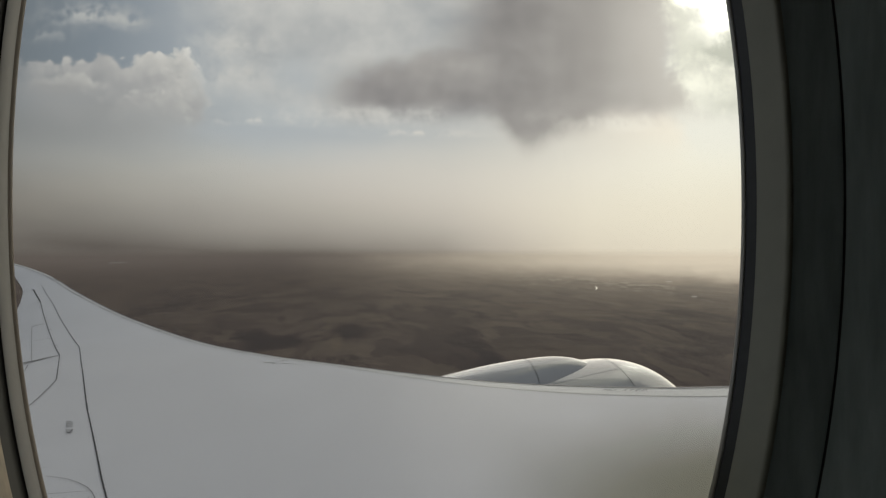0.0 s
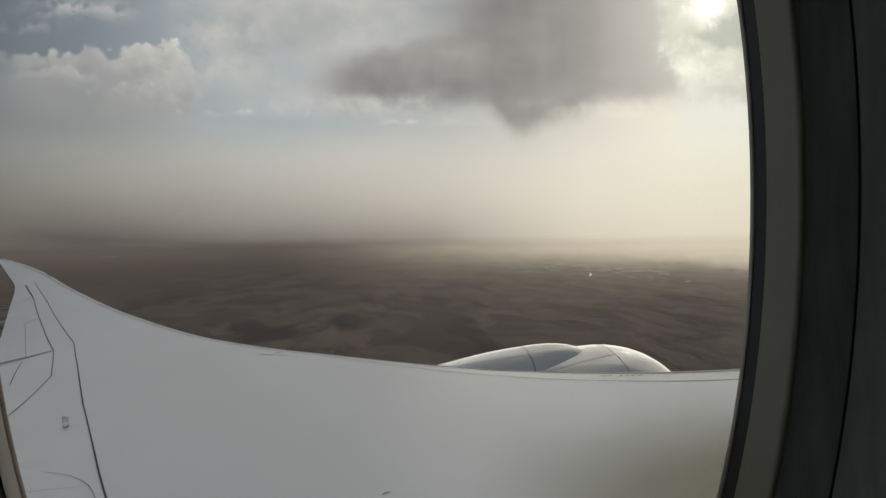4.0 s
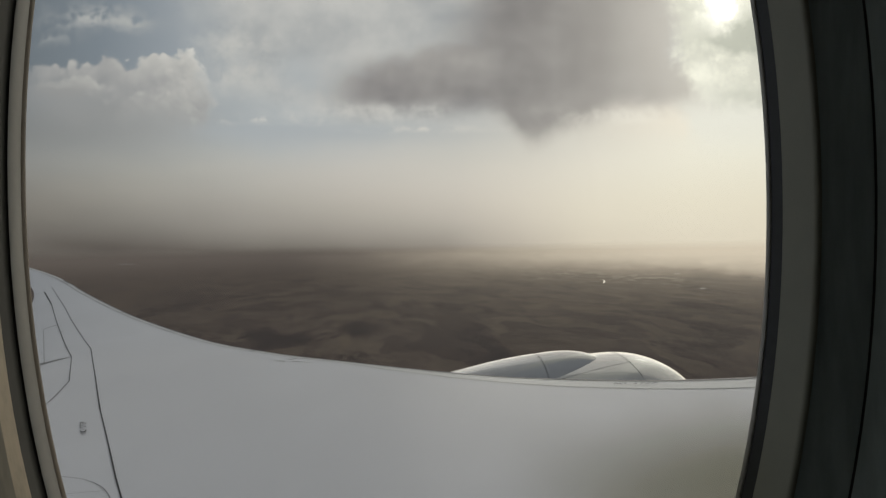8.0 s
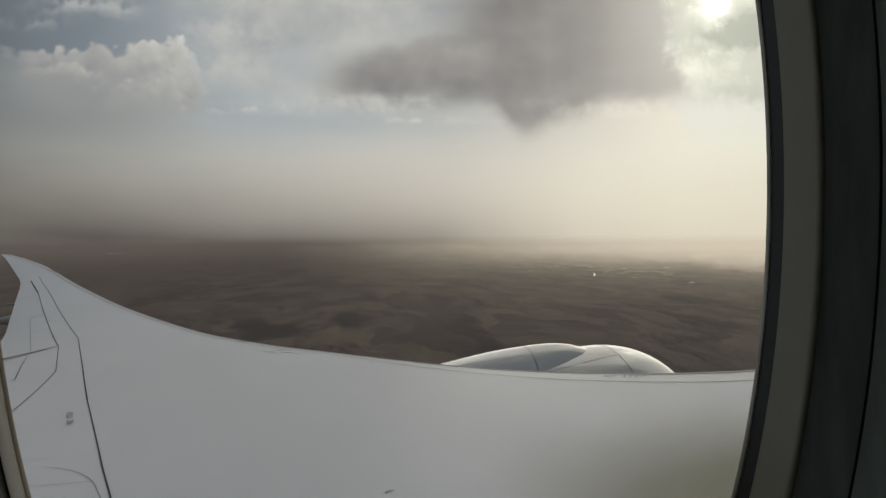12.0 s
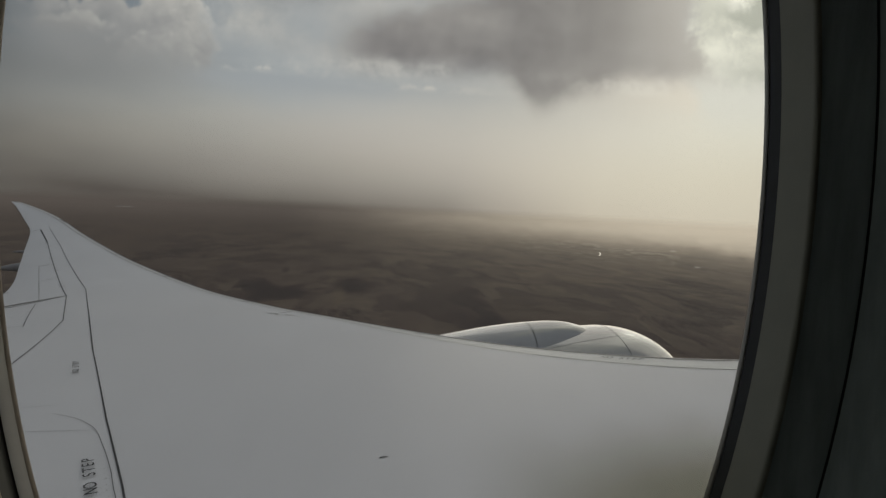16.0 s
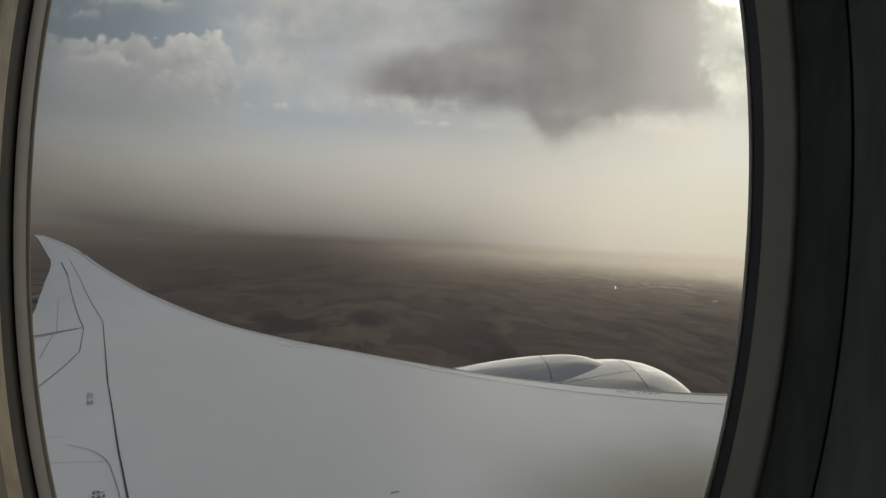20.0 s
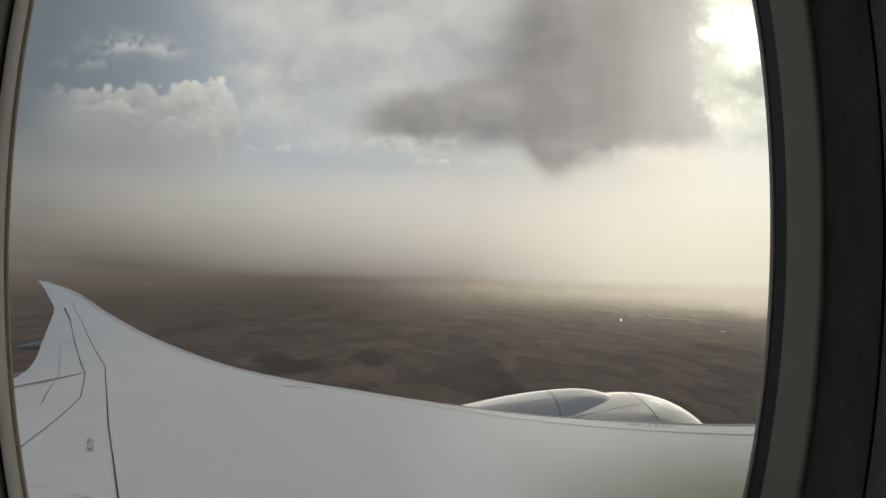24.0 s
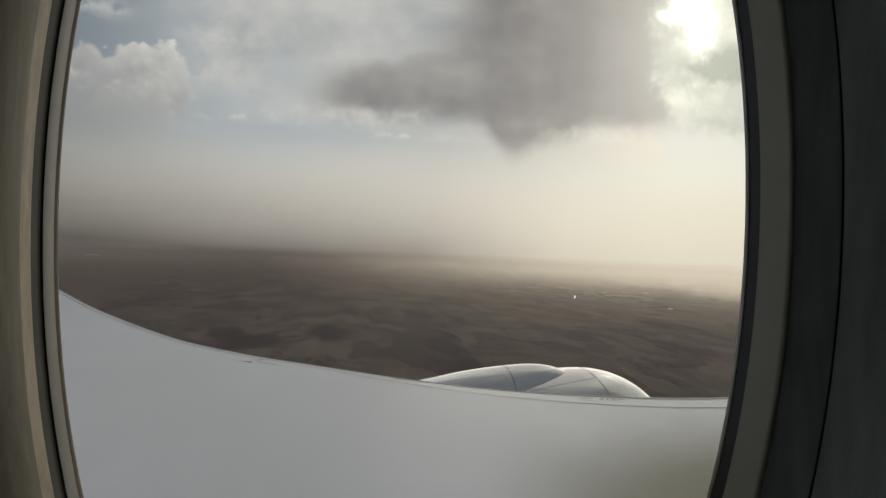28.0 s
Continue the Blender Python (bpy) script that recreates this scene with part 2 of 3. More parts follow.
# the dust: grey-brown to the tail, glowing cream beneath the sun
high_d = across([(0.0, 136, 138, 137), (2.0, 157, 158, 155), (4.0, 176, 177, 174), (6.0, 194, 192, 187), (8.0, 202, 199, 191), (9.2, 212, 208, 198), (10.5, 228, 223, 210), (12.0, 234, 230, 214), (14.0, 232, 229, 212)])
mid_d = across([(0.0, 122, 119, 113), (2.0, 150, 147, 140), (4.0, 171, 167, 160), (6.0, 190, 184, 175), (8.0, 206, 199, 188), (9.2, 220, 212, 197), (10.5, 230, 222, 203), (12.0, 233, 225, 204), (14.0, 230, 221, 199)])
low_d = across([(0.0, 83, 78, 74), (3.0, 87, 81, 77), (5.0, 94, 88, 82), (6.5, 106, 99, 92), (7.8, 126, 118, 109), (9.0, 164, 153, 140), (10.3, 206, 194, 174), (12.0, 218, 206, 185), (14.0, 215, 203, 182)])
vs = v + n_soft * 0.25 + n_big * 0.2
dust_c = blend(wt, vs.step(2.2, 3.7), high_d, mid_d)
dust_c = blend(wt, ((vs + (h - 8.0) * -0.03 - 2.9) / 1.55).sat().op("POWER", 2.1), dust_c, low_d)
dust_c = blend(wt, (n_soft * 0.5 + n_layer * 0.35 + 0.5).step(0.2, 0.8) * 0.10, dust_c, lin(235, 228, 212))
dust_f = (v + n_big * 0.35 + n_mid * 0.18 + n_layer * 0.3 + (h - 8.0) * 0.02).step(2.02, 2.95)
sky = blend(wt, dust_f, sky, dust_c)
sky = blend(wt, h.step(0.6, -2.4) * 0.6, sky, lin(96, 98, 97))
# unseen grey cloud towards the nose, added to darken the wing's reflections
sky = blend(wt, (h + n_mid * 1.2).step(13.5, 14.6) * v.step(3.6, 1.8) * 0.9, sky, blend(wt, (n_mid + n_big * 0.5 + 0.5).step(0.3, 0.7), lin(112, 112, 104), lin(150, 149, 138)))
core = patch(12.55, -0.20, 0.30, 0.33, 0.8) * side_f
glow = core * 3.0 + patch(12.5, 0.3, 1.9, 2.0) * 0.22
addn = wt.nodes.new("ShaderNodeMix")
addn.data_type, addn.blend_type, addn.clamp_factor = "RGBA", "ADD", False
wt.links.new(glow.s, addn.inputs[0])
wt.links.new(sky.s, addn.inputs[6])
addn.inputs[7].default_value = (1.0, 0.97, 0.86, 1)
# overhead and behind, an even grey deck
around = blend(wt, (n_mid + 0.5).step(0.3, 0.7), lin(146, 150, 154), lin(176, 179, 182))
final = blend(wt, ahead.step(0.30, 0.55), around, Sock(wt, addn.outputs[2]))
final = blend(wt, dz.step(-0.005, -0.03), final, low_d)
bg = wt.nodes.new("ShaderNodeBackground")
wt.links.new(final.s, bg.inputs[0])
bg.inputs[1].default_value = 1.0
wo = wt.nodes.new("ShaderNodeOutputWorld")
wt.links.new(bg.outputs[0], wo.inputs[0])

sun = new("sun", bpy.data.lights.new("sun", "SUN"))
sun.data.energy, sun.data.angle, sun.data.color = 0.5, radians(60), (1.0, 0.94, 0.82)
se, sa = radians(SUN_EL), radians(SUN_AZ)
sun.matrix_world = look((0, 0, 30), Vector((0, 0, 30)) - Vector((math.sin(sa) * math.cos(se), math.cos(sa) * math.cos(se), math.sin(se))))


# ---- materials ----
def material(name, colour, rough=0.5, metal=0.0, vary=0.0, scale=4.0, bump=0.0, bump_scale=80.0, coat=0.0, spec=0.5, dirt=None, stretch=(1, 1, 1), rough_vary=0.25, coat_rough=0.22):
    m = bpy.data.materials.new(name)
    m.use_nodes = True
    t = m.node_tree
    p = t.nodes["Principled BSDF"]
    p.inputs["Roughness"].default_value, p.inputs["Metallic"].default_value = rough, metal
    p.inputs["Coat Roughness"].default_value = coat_rough
    p.inputs["Coat Weight"].default_value, p.inputs["Specular IOR Level"].default_value = coat, spec
    c = t.nodes.new("ShaderNodeTexCoord")
    mp = t.nodes.new("ShaderNodeMapping")
    mp.inputs["Scale"].default_value = stretch
    t.links.new(c.outputs["Object"], mp.inputs[0])
    v = Sock(t, mp.outputs[0])
    big, fine = fbm(t, v, scale, 5, 0.6), fbm(t, v, scale * 9, 4, 0.6)
    mix = (big * 0.65 + fine * 0.35)
    lo = tuple(x * (1 - vary) for x in colour)
    hi = tuple(min(1, x * (1 + vary)) for x in colour)
    out = blend(t, mix.step(0.3, 0.7), lo, hi)
    if dirt:
        out = blend(t, fbm(t, v, scale * 2.3, 7, 0.7).step(0.60, 0.78) * dirt[1], out, dirt[0])
    t.links.new(out.s, p.inputs["Base Color"])
    r = (fine - 0.5) * rough_vary + rough
    t.links.new(r.s, p.inputs["Roughness"])
    if bump:
        bn = t.nodes.new("ShaderNodeBump")
        bn.inputs["Strength"].default_value, bn.inputs["Distance"].default_value = 1.0, bump
        t.links.new(fbm(t, v, bump_scale, 1.0 if bump_scale < 5 else 4.0, 0.5).s, bn.inputs["Height"])
        t.links.new(bn.outputs[0], p.inputs["Normal"])
    return m


WING = material("grey_white_wing_paint", (0.582, 0.583, 0.61), 0.40, 0, 0.06, 0.4, spec=0.3, stretch=(1, 0.6, 1), rough_vary=0.03)
SLAT = material("leading_edge_paint", (0.60, 0.598, 0.59), 0.36, 0, 0.04, 0.6, spec=0.2, rough_vary=0.1, dirt=((0.42, 0.40, 0.37), 0.35))
COWL = material("silver_grey_cowl_paint", (0.27, 0.275, 0.285), 0.24, 0.45, 0.05, 0.5, rough_vary=0.0, coat=1.0, coat_rough=0.07)
SEAL = material("black_panel_seal", (0.022, 0.022, 0.026), 0.6, 0, 0.3, 3)
SEAM = material("grey_panel_gap", (0.12, 0.12, 0.125), 0.7, 0, 0.25, 3)
FAINT = material("faint_panel_gap", (0.34, 0.34, 0.345), 0.6, 0, 0.15, 3)
# dark grey that paints the shade along the leading edge
STRIP = material("edge_shade_strip", (0.20, 0.19, 0.20), 0.5, 0.2, 0.25, 3)
GAP = material("painted_gap_shade", (0.16, 0.15, 0.14), 0.8, 0, 0.3, 4)
INK = material("black_stencil_ink", (0.03, 0.03, 0.035), 0.6, 0, 0.3, 9)
SCUFF = material("scuffed_primer", (0.09, 0.085, 0.06), 0.8, 0, 0.4, 12)
# the shade of underside and fairings is put into this darker grey
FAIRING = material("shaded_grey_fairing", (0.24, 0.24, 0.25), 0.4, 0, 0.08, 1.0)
RIM = material("satin_grey_rim", (0.42, 0.405, 0.375), 0.38, 0.2, 0.06, 20, 0.0001, 300)
BROWN = material("dull_brown_edge", (0.34, 0.285, 0.22), 0.6, 0, 0.15, 20)
# tan lip: light on the reveal's inner face put into a paler colour
LIP_TAN = material("tan_lit_lip_plastic", (0.38, 0.315, 0.225), 0.55, 0, 0.40, 22, 0.0002, 240, stretch=(1.5, 1.5, 0.5))
OLIVE = material("dark_olive_gap", (0.06, 0.057, 0.048), 0.7, 0, 0.3, 20)
RUBBER = material("black_rubber_seal", (0.017, 0.020, 0.023), 0.40, 0, 0.35, 18, 0.0002, 200)
BEZEL = material("olive_grey_bezel_plastic", (0.37, 0.37, 0.305), 0.55, 0, 0.08, 9, 0.00008, 350)
# one reveal plastic in two tones, each side's light put into its colour
REVEAL = material("beige_grey_reveal_tail_tone", (0.27, 0.24, 0.185), 0.6, 0, 0.28, 16, 0.0002, 240, stretch=(1.6, 1.6, 0.22))
REVEAL_FWD = material("grey_green_reveal_nose_tone", (0.38, 0.44, 0.42), 0.55, 0, 0.35, 14, 0.0002, 240, stretch=(1.5, 1.5, 0.16))
LINER = material("cream_sidewall_liner", (0.55, 0.52, 0.45), 0.65, 0, 0.06, 3, 0.0004, 220)
CARPET = material("dark_blue_carpet", (0.03, 0.035, 0.05), 0.95, 0, 0.3, 30, 0.002, 300)
SKIN = material("white_fuselage_paint", (0.75, 0.76, 0.77), 0.3, 0, 0.03, 0.5, coat=0.3)


def ground_material():
    m = bpy.data.materials.new("dry_brown_fields")
    m.use_nodes = True
    t = m.node_tree
    p = t.nodes["Principled BSDF"]
    c = t.nodes.new("ShaderNodeTexCoord")
    pos = Sock(t, c.outputs["Object"])
    sc = t.nodes.new("ShaderNodeMapping")
    sc.inputs["Scale"].default_value = (0.0026, 0.0012, 0.001)
    sc.inputs["Rotation"].default_value = (0, 0, radians(5))
    t.links.new(pos.s, sc.inputs[0])
    v = Sock(t, sc.outputs[0])
    warp = t.nodes.new("ShaderNodeTexNoise")
    t.links.new(v.s, warp.inputs["Vector"])
    warp.inputs["Scale"].default_value, warp.inputs["Detail"].default_value = 3.0, 4.0
    mv = t.nodes.new("ShaderNodeVectorMath")
    mv.operation = "MULTIPLY_ADD"
    t.links.new(warp.outputs[1], mv.inputs[0])
    mv.inputs[1].default_value = (0.35, 0.35, 0)
    t.links.new(v.s, mv.inputs[2])
    w = Sock(t, mv.outputs[0])
    big, mid, fine = fbm(t, w, 2.6, 6, 0.62), fbm(t, w, 9.0, 7, 0.68, 0.3), fbm(t, v, 46.0, 6, 0.7)
    col = blend(t, (mid * 0.5 + fine * 0.5).step(0.38, 0.62), (0.108, 0.084, 0.073), (0.155, 0.122, 0.101))
    col = blend(t, (big * 0.45 + mid * 0.55).step(0.50, 0.56) * 0.9, col, (0.060, 0.048, 0.047))
    col = blend(t, (mid * 0.55 + fine * 0.45 - big * 0.15).step(0.47, 0.53) * 0.45, col, (0.190, 0.155, 0.122))
    # ploughed and fallow parcels
    for size, lo, hi, amount in ((6.0, (0.066, 0.053, 0.052), (0.150, 0.117, 0.092), 0.55), (15.0, (0.068, 0.055, 0.054), (0.168, 0.134, 0.106), 0.50)):
        cell = t.nodes.new("ShaderNodeTexVoronoi")
        t.links.new(w.s, cell.inputs["Vector"])
        cell.inputs["Scale"].default_value = size
        hue = t.nodes.new("ShaderNodeSeparateXYZ")
        t.links.new(cell.outputs["Color"], hue.inputs[0])
        tone, some = Sock(t, hue.outputs[0]), Sock(t, hue.outputs[1])
        col = blend(t, (some + (mid - 0.5) * 0.8).step(0.25, 0.75) * amount, col, blend(t, tone.step(0.25, 0.75), lo, hi))
    # a group of broad dark fields, and the tan track between them
    at = t.nodes.new("ShaderNodeSeparateXYZ")
    t.links.new(pos.s, at.inputs[0])
    gx, gy = Sock(t, at.outputs[0]), Sock(t, at.outputs[1])
    bend = (mid - 0.5) * 130.0
    for x0, y0, rx, ry, tone_c, amount in ((-72, 590, 34, 60, (0.050, 0.041, 0.043), 0.85), (0, 655, 24, 80, (0.050, 0.041, 0.043), 0.85), (-105, 640, 20, 34, (0.056, 0.046, 0.047), 0.8), (-14, 575, 7, 60, (0.175, 0.138, 0.105), 0.75), (-80, 530, 18, 14, (0.165, 0.130, 0.100), 0.6)):
        col = blend(t, (gauss(gx + bend * 0.25, gy + bend, x0, y0, rx, ry) * 2.0 - 0.5).sat() * amount, col, tone_c)
    t.links.new(col.s, p.inputs["Base Color"])
    p.inputs["Roughness"].default_value = 0.9
    p.inputs["Specular IOR Level"].default_value = 0.1
    return m


def glass_material():
    m = bpy.data.materials.new("clear_acrylic")
    m.use_nodes = True
    t = m.node_tree
    t.nodes.clear()
    tr = t.nodes.new("ShaderNodeBsdfTransparent")
    c = t.nodes.new("ShaderNodeTexCoord")
    s = t.nodes.new("ShaderNodeSeparateXYZ")
    t.links.new(c.outputs["Object"], s.inputs[0])
    ragged = fbm(t, Sock(t, c.outputs["Object"]), 14.0, 4, 0.55)
    # greenish pane tint, darkened so that it also paints shade over the wing
    corner_dim = (Sock(t, s.outputs[0]) + (ragged - 0.5) * 0.05).step(0.030, 0.150) * (Sock(t, s.outputs[2]) + (ragged - 0.5) * 0.03).step(-0.056, -0.100)
    tint = blend(t, corner_dim, (0.985, 0.99, 0.985), (0.68, 0.67, 0.59))
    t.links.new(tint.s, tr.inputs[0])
    gl = t.nodes.new("ShaderNodeBsdfGlossy")
    gl.inputs["Roughness"].default_value = 0.04
    mx = t.nodes.new("ShaderNodeMixShader")
    mx.inputs[0].default_value = 0.012
    t.links.new(tr.outputs[0], mx.inputs[1])
    t.links.new(gl.outputs[0], mx.inputs[2])
    o = t.nodes.new("ShaderNodeOutputMaterial")
    t.links.new(mx.outputs[0], o.inputs[0])
    return m


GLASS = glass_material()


# ---- builders ----
def thing(name, label="", category="", kind="", group=""):
    return tagged(new(name), label, category, group, kind)


def from_bm(name, bm, mat, smooth=True):
    me = bpy.data.meshes.new(name)
    bmesh.ops.recalc_face_normals(bm, faces=bm.faces)
    for f in bm.faces:
        f.smooth = smooth
    bm.to_mesh(me)
    bm.free()
    me.materials.append(mat)
    return me


def part(name, bm, mat, parent=None, label="", smooth=True):
    ob = new(name, from_bm(name, bm, mat, smooth))
    if parent:
        ob.parent = parent
    return tagged(ob, label)


def loft(rings, closed=True, caps=False):
    """A bmesh through rings of equally many points."""
    bm = bmesh.new()
    vs = [[bm.verts.new(p) for p in r] for r in rings]
    n = len(rings[0])
    for r0, r1 in zip(vs, vs[1:]):
        for i in range(n if closed else n - 1):
            j = (i + 1) % n
            bm.faces.new((r0[i], r0[j], r1[j], r1[i]))
    if caps:
        bm.faces.new(vs[0]), bm.faces.new(vs[-1])
    return bm


def box(x0, x1, y0, y1, z0, z1):
    bm = bmesh.new()
    bmesh.ops.create_cube(bm, size=1)
    for v in bm.verts:
        v.co = ((x0 + x1) / 2 + v.co.x * (x1 - x0), (y0 + y1) / 2 + v.co.y * (y1 - y0), (z0 + z1) / 2 + v.co.z * (z1 - z0))
    return bm


# ---- ground and the dust in the distance ----
def build_ground():
    bm = bmesh.new()
    radii = [0, 120, 300, 600, 1000, 1600, 2400, 3400, 4200, 4950]
    rings = [[bm.verts.new((0, 0, GROUND_Z))]]
    for r in radii[1:]:
        rings.append([bm.verts.new((r * math.cos(k * math.tau / 96), r * math.sin(k * math.tau / 96),
                                    GROUND_Z + (1.5 * noise.noise(Vector((r * .002 * math.cos(k * math.tau / 96), r * .002 * math.sin(k * math.tau / 96), 0))) if r > 400 else 0))) for k in range(96)])
    for k in range(96):
        bm.faces.new((rings[0][0], rings[1][k], rings[1][(k + 1) % 96]))
    for r0, r1 in zip(rings[1:], rings[2:]):
        for k in range(96):
            bm.faces.new((r0[k], r1[k], r1[(k + 1) % 96], r0[(k + 1) % 96]))
    ob = new("ground", from_bm("ground", bm, ground_material()))
    tagged(ob, "dry brown farmland plain under blowing dust", "ground", kind="structure")


build_ground()


def dust_material(name, density):
    """Self-glowing dust haze painted over the plain, thin overhead and thick far away."""
    m = bpy.data.materials.new(name)
    m.use_nodes = True
    t = m.node_tree
    t.nodes.clear()
    c = t.nodes.new("ShaderNodeTexCoord")
    s = t.nodes.new("ShaderNodeSeparateXYZ")
    t.links.new(c.outputs["Object"], s.inputs[0])
    x, y, z = (Sock(t, s.outputs[i]) for i in range(3))
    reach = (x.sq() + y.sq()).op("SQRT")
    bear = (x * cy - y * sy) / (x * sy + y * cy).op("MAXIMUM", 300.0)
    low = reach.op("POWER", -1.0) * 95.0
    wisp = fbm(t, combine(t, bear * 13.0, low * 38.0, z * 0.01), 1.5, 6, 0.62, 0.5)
    # haze and its sunward brightness are put into the emission colour
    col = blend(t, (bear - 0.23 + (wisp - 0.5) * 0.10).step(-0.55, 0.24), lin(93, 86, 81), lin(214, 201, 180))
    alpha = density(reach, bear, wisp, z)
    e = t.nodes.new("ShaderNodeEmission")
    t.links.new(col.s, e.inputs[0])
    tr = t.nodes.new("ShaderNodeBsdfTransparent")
    mx = t.nodes.new("ShaderNodeMixShader")
    t.links.new(alpha.s, mx.inputs[0])
    t.links.new(tr.outputs[0], mx.inputs[1])
    t.links.new(e.outputs[0], mx.inputs[2])
    o = t.nodes.new("ShaderNodeOutputMaterial")
    t.links.new(mx.outputs[0], o.inputs[0])
    return m


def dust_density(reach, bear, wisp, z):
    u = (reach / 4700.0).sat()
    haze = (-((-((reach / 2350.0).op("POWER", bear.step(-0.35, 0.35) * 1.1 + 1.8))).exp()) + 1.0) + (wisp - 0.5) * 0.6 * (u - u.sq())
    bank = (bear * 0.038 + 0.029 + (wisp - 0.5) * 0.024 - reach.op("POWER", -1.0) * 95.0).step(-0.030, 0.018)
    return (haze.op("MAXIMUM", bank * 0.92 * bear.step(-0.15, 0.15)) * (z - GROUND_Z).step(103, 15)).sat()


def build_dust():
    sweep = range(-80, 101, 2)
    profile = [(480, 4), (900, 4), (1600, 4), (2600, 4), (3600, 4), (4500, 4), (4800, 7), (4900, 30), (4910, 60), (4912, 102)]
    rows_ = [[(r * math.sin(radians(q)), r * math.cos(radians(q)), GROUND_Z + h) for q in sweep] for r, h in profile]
    ob = new("backdrop", from_bm("backdrop", loft(rows_, closed=False), dust_material("glowing_dust_haze", dust_density)))
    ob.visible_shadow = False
    tagged(ob, "self-glowing veil of pale blowing dust over the plain", "dust haze", kind="structure")


build_dust()


# ---- glints on the plain ----
def flat_patch(name, pts, mat, label, category, lift=2.2):
    bm = bmesh.new()
    bm.faces.new([bm.verts.new((x, y, GROUND_Z + lift)) for x, y in pts])
    tagged(part(name, bm, mat), label, category, kind="structure")


def bearing(px, dist):
    q = math.atan(px) + radians(9.4)
    return Vector((math.sin(q) * dist, math.cos(q) * dist))


WATER = material("still_water", (0.30, 0.31, 0.31), 0.06, 0.6, 0.05, 0.01, rough_vary=0.0)
PALE = material("pale_concrete_and_glint", (0.42, 0.40, 0.37), 0.9, 0, 0.1, 0.02, rough_vary=0.0)
mid_ = bearing(0.268, 1375)
out_ = mid_.normalized()
side_ = Vector((out_.y, -out_.x))
shore = []
for k in range(13):
    s_ = k / 6 - 1
    shore.append(tuple(mid_ + out_ * (80 * s_) + side_ * (7 * (1 - s_ * s_))))
for k in range(11, 0, -1):
    s_ = k / 6 - 1
    shore.append(tuple(mid_ + out_ * (80 * s_) + side_ * (4.0 * (1 - s_ * s_))))
flat_patch("water", shore, WATER, "bright curved pond on the brown plain", "pond")
# a far pale strip, then two small patches painted pale as glints
for px, dist, wide, deep in ((-0.575, 4100, 45, 40), (0.445, 1190, 5, 12), (0.40, 1700, 8, 20)):
    p0 = bearing(px, dist)
    across = bearing(px + 0.01, dist) - p0
    across.normalize()
    along = p0.normalized()
    flat_patch("road_and_glint", [tuple(p0 + across * (wide * sx_) + along * (deep * sz_)) for sx_, sz_ in ((-1, -1), (1, -1), (1, 1), (-1, 1))], PALE, "pale distant paved strip and painted glints on the plain", "paved strip", 6.0 if dist > 3000 else 2.2)

# sandy clearings and far roofs where the dust bank ends
random.seed(7)
SAND = material("pale_sand", (0.185, 0.16, 0.132), 0.95, 0, 0.25, 0.02, rough_vary=0.0)
bm = bmesh.new()
for k in range(150):
    px = random.uniform(-0.04, 0.42)
    low_ = 0.030 + max(0.0, px) * 0.085 + abs(random.gauss(0, 0.008))
    dist = 95 / low_
    p0, out_ = bearing(px, dist), bearing(px, 1.0)
    across = Vector((out_.y, -out_.x))
    wide, deep = dist * random.uniform(0.002, 0.009), dist * dist / 95 * random.uniform(0.0005, 0.0018)
    ring = []
    for n in range(7):
        q = math.tau * n / 7
        f = random.uniform(0.6, 1.2)
        c_ = p0 + across * (wide * f * math.cos(q)) + out_ * (deep * f * math.sin(q))
        ring.append(bm.verts.new((c_.x, c_.y, GROUND_Z + 2.1 + k * 0.002)))
    bm.faces.new(ring)
tagged(part("sandy_clearings", bm, SAND, smooth=False), "scattered pale sandy clearings on the brown plain", "bare ground", kind="stuff")

# ---- the wing ----
SPAN = [0.0, 2.0, 3.44, 4.72, 5.91, 7.54, 8.99, 11.42, 15.05, 17.24, 21.48, 23.69, 25.2, 26.6, 27.6, 29.0]
EDGE = [-.325, -.445, -.898, -1.166, -1.327, -1.496, -1.634, -1.78, -1.78, -1.71, -1.46, -1.25, -1.02, -.79, -.62, -.36]
DECK = [-1.15, -1.17, -1.21, -1.29, -1.39] + EDGE[5:]
TRAIL_Y = [0.0, 3.0, 6.0, 8.0, 11.2, 15.6, 17.7, 20.9, 22.5, 24.4, 26.9, 27.6, 29.0]
TRAIL_X = [-7.6, -6.4, -5.5, -5.15, -6.17, -8.25, -9.26, -10.77, -11.6, -12.78, -14.42, -14.95, -16.2]


def curve_through(xs, ys, x):
    x = min(max(x, xs[0]), xs[-1] - 1e-9)
    i = max(k for k in range(len(xs) - 1) if xs[k] <= x)

    def slope(k):
        p, q = max(k - 1, 0), min(k + 1, len(xs) - 1)
        return (ys[q] - ys[p]) / (xs[q] - xs[p])
    h = xs[i + 1] - xs[i]
    t = (x - xs[i]) / h
    return (2 * t ** 3 - 3 * t * t + 1) * ys[i] + (t ** 3 - 2 * t * t + t) * h * slope(i) + (3 * t * t - 2 * t ** 3) * ys[i + 1] + (t ** 3 - t * t) * h * slope(i + 1)


def lead(y):
    return 4.8 - 0.66 * y - (0.055 * (y - 23) ** 2 if y > 23 else 0)


def trail(y):
    return curve_through(TRAIL_Y, TRAIL_X, y)


def top_z(x, y):
    """Height of the wing's upper skin."""
    d = curve_through(SPAN, DECK, y)
    return d + (curve_through(SPAN, EDGE, y) - d) * math.exp(-max(lead(y) - x, 0) / 1.2)


def nose(y):
    """Radius of the rounded leading edge."""
    return 0.035 + 0.075 * max(0, 1 - y / 28)


STATIONS = [0.32 + (27.6 - 0.32) * (k / 110) for k in range(111)]


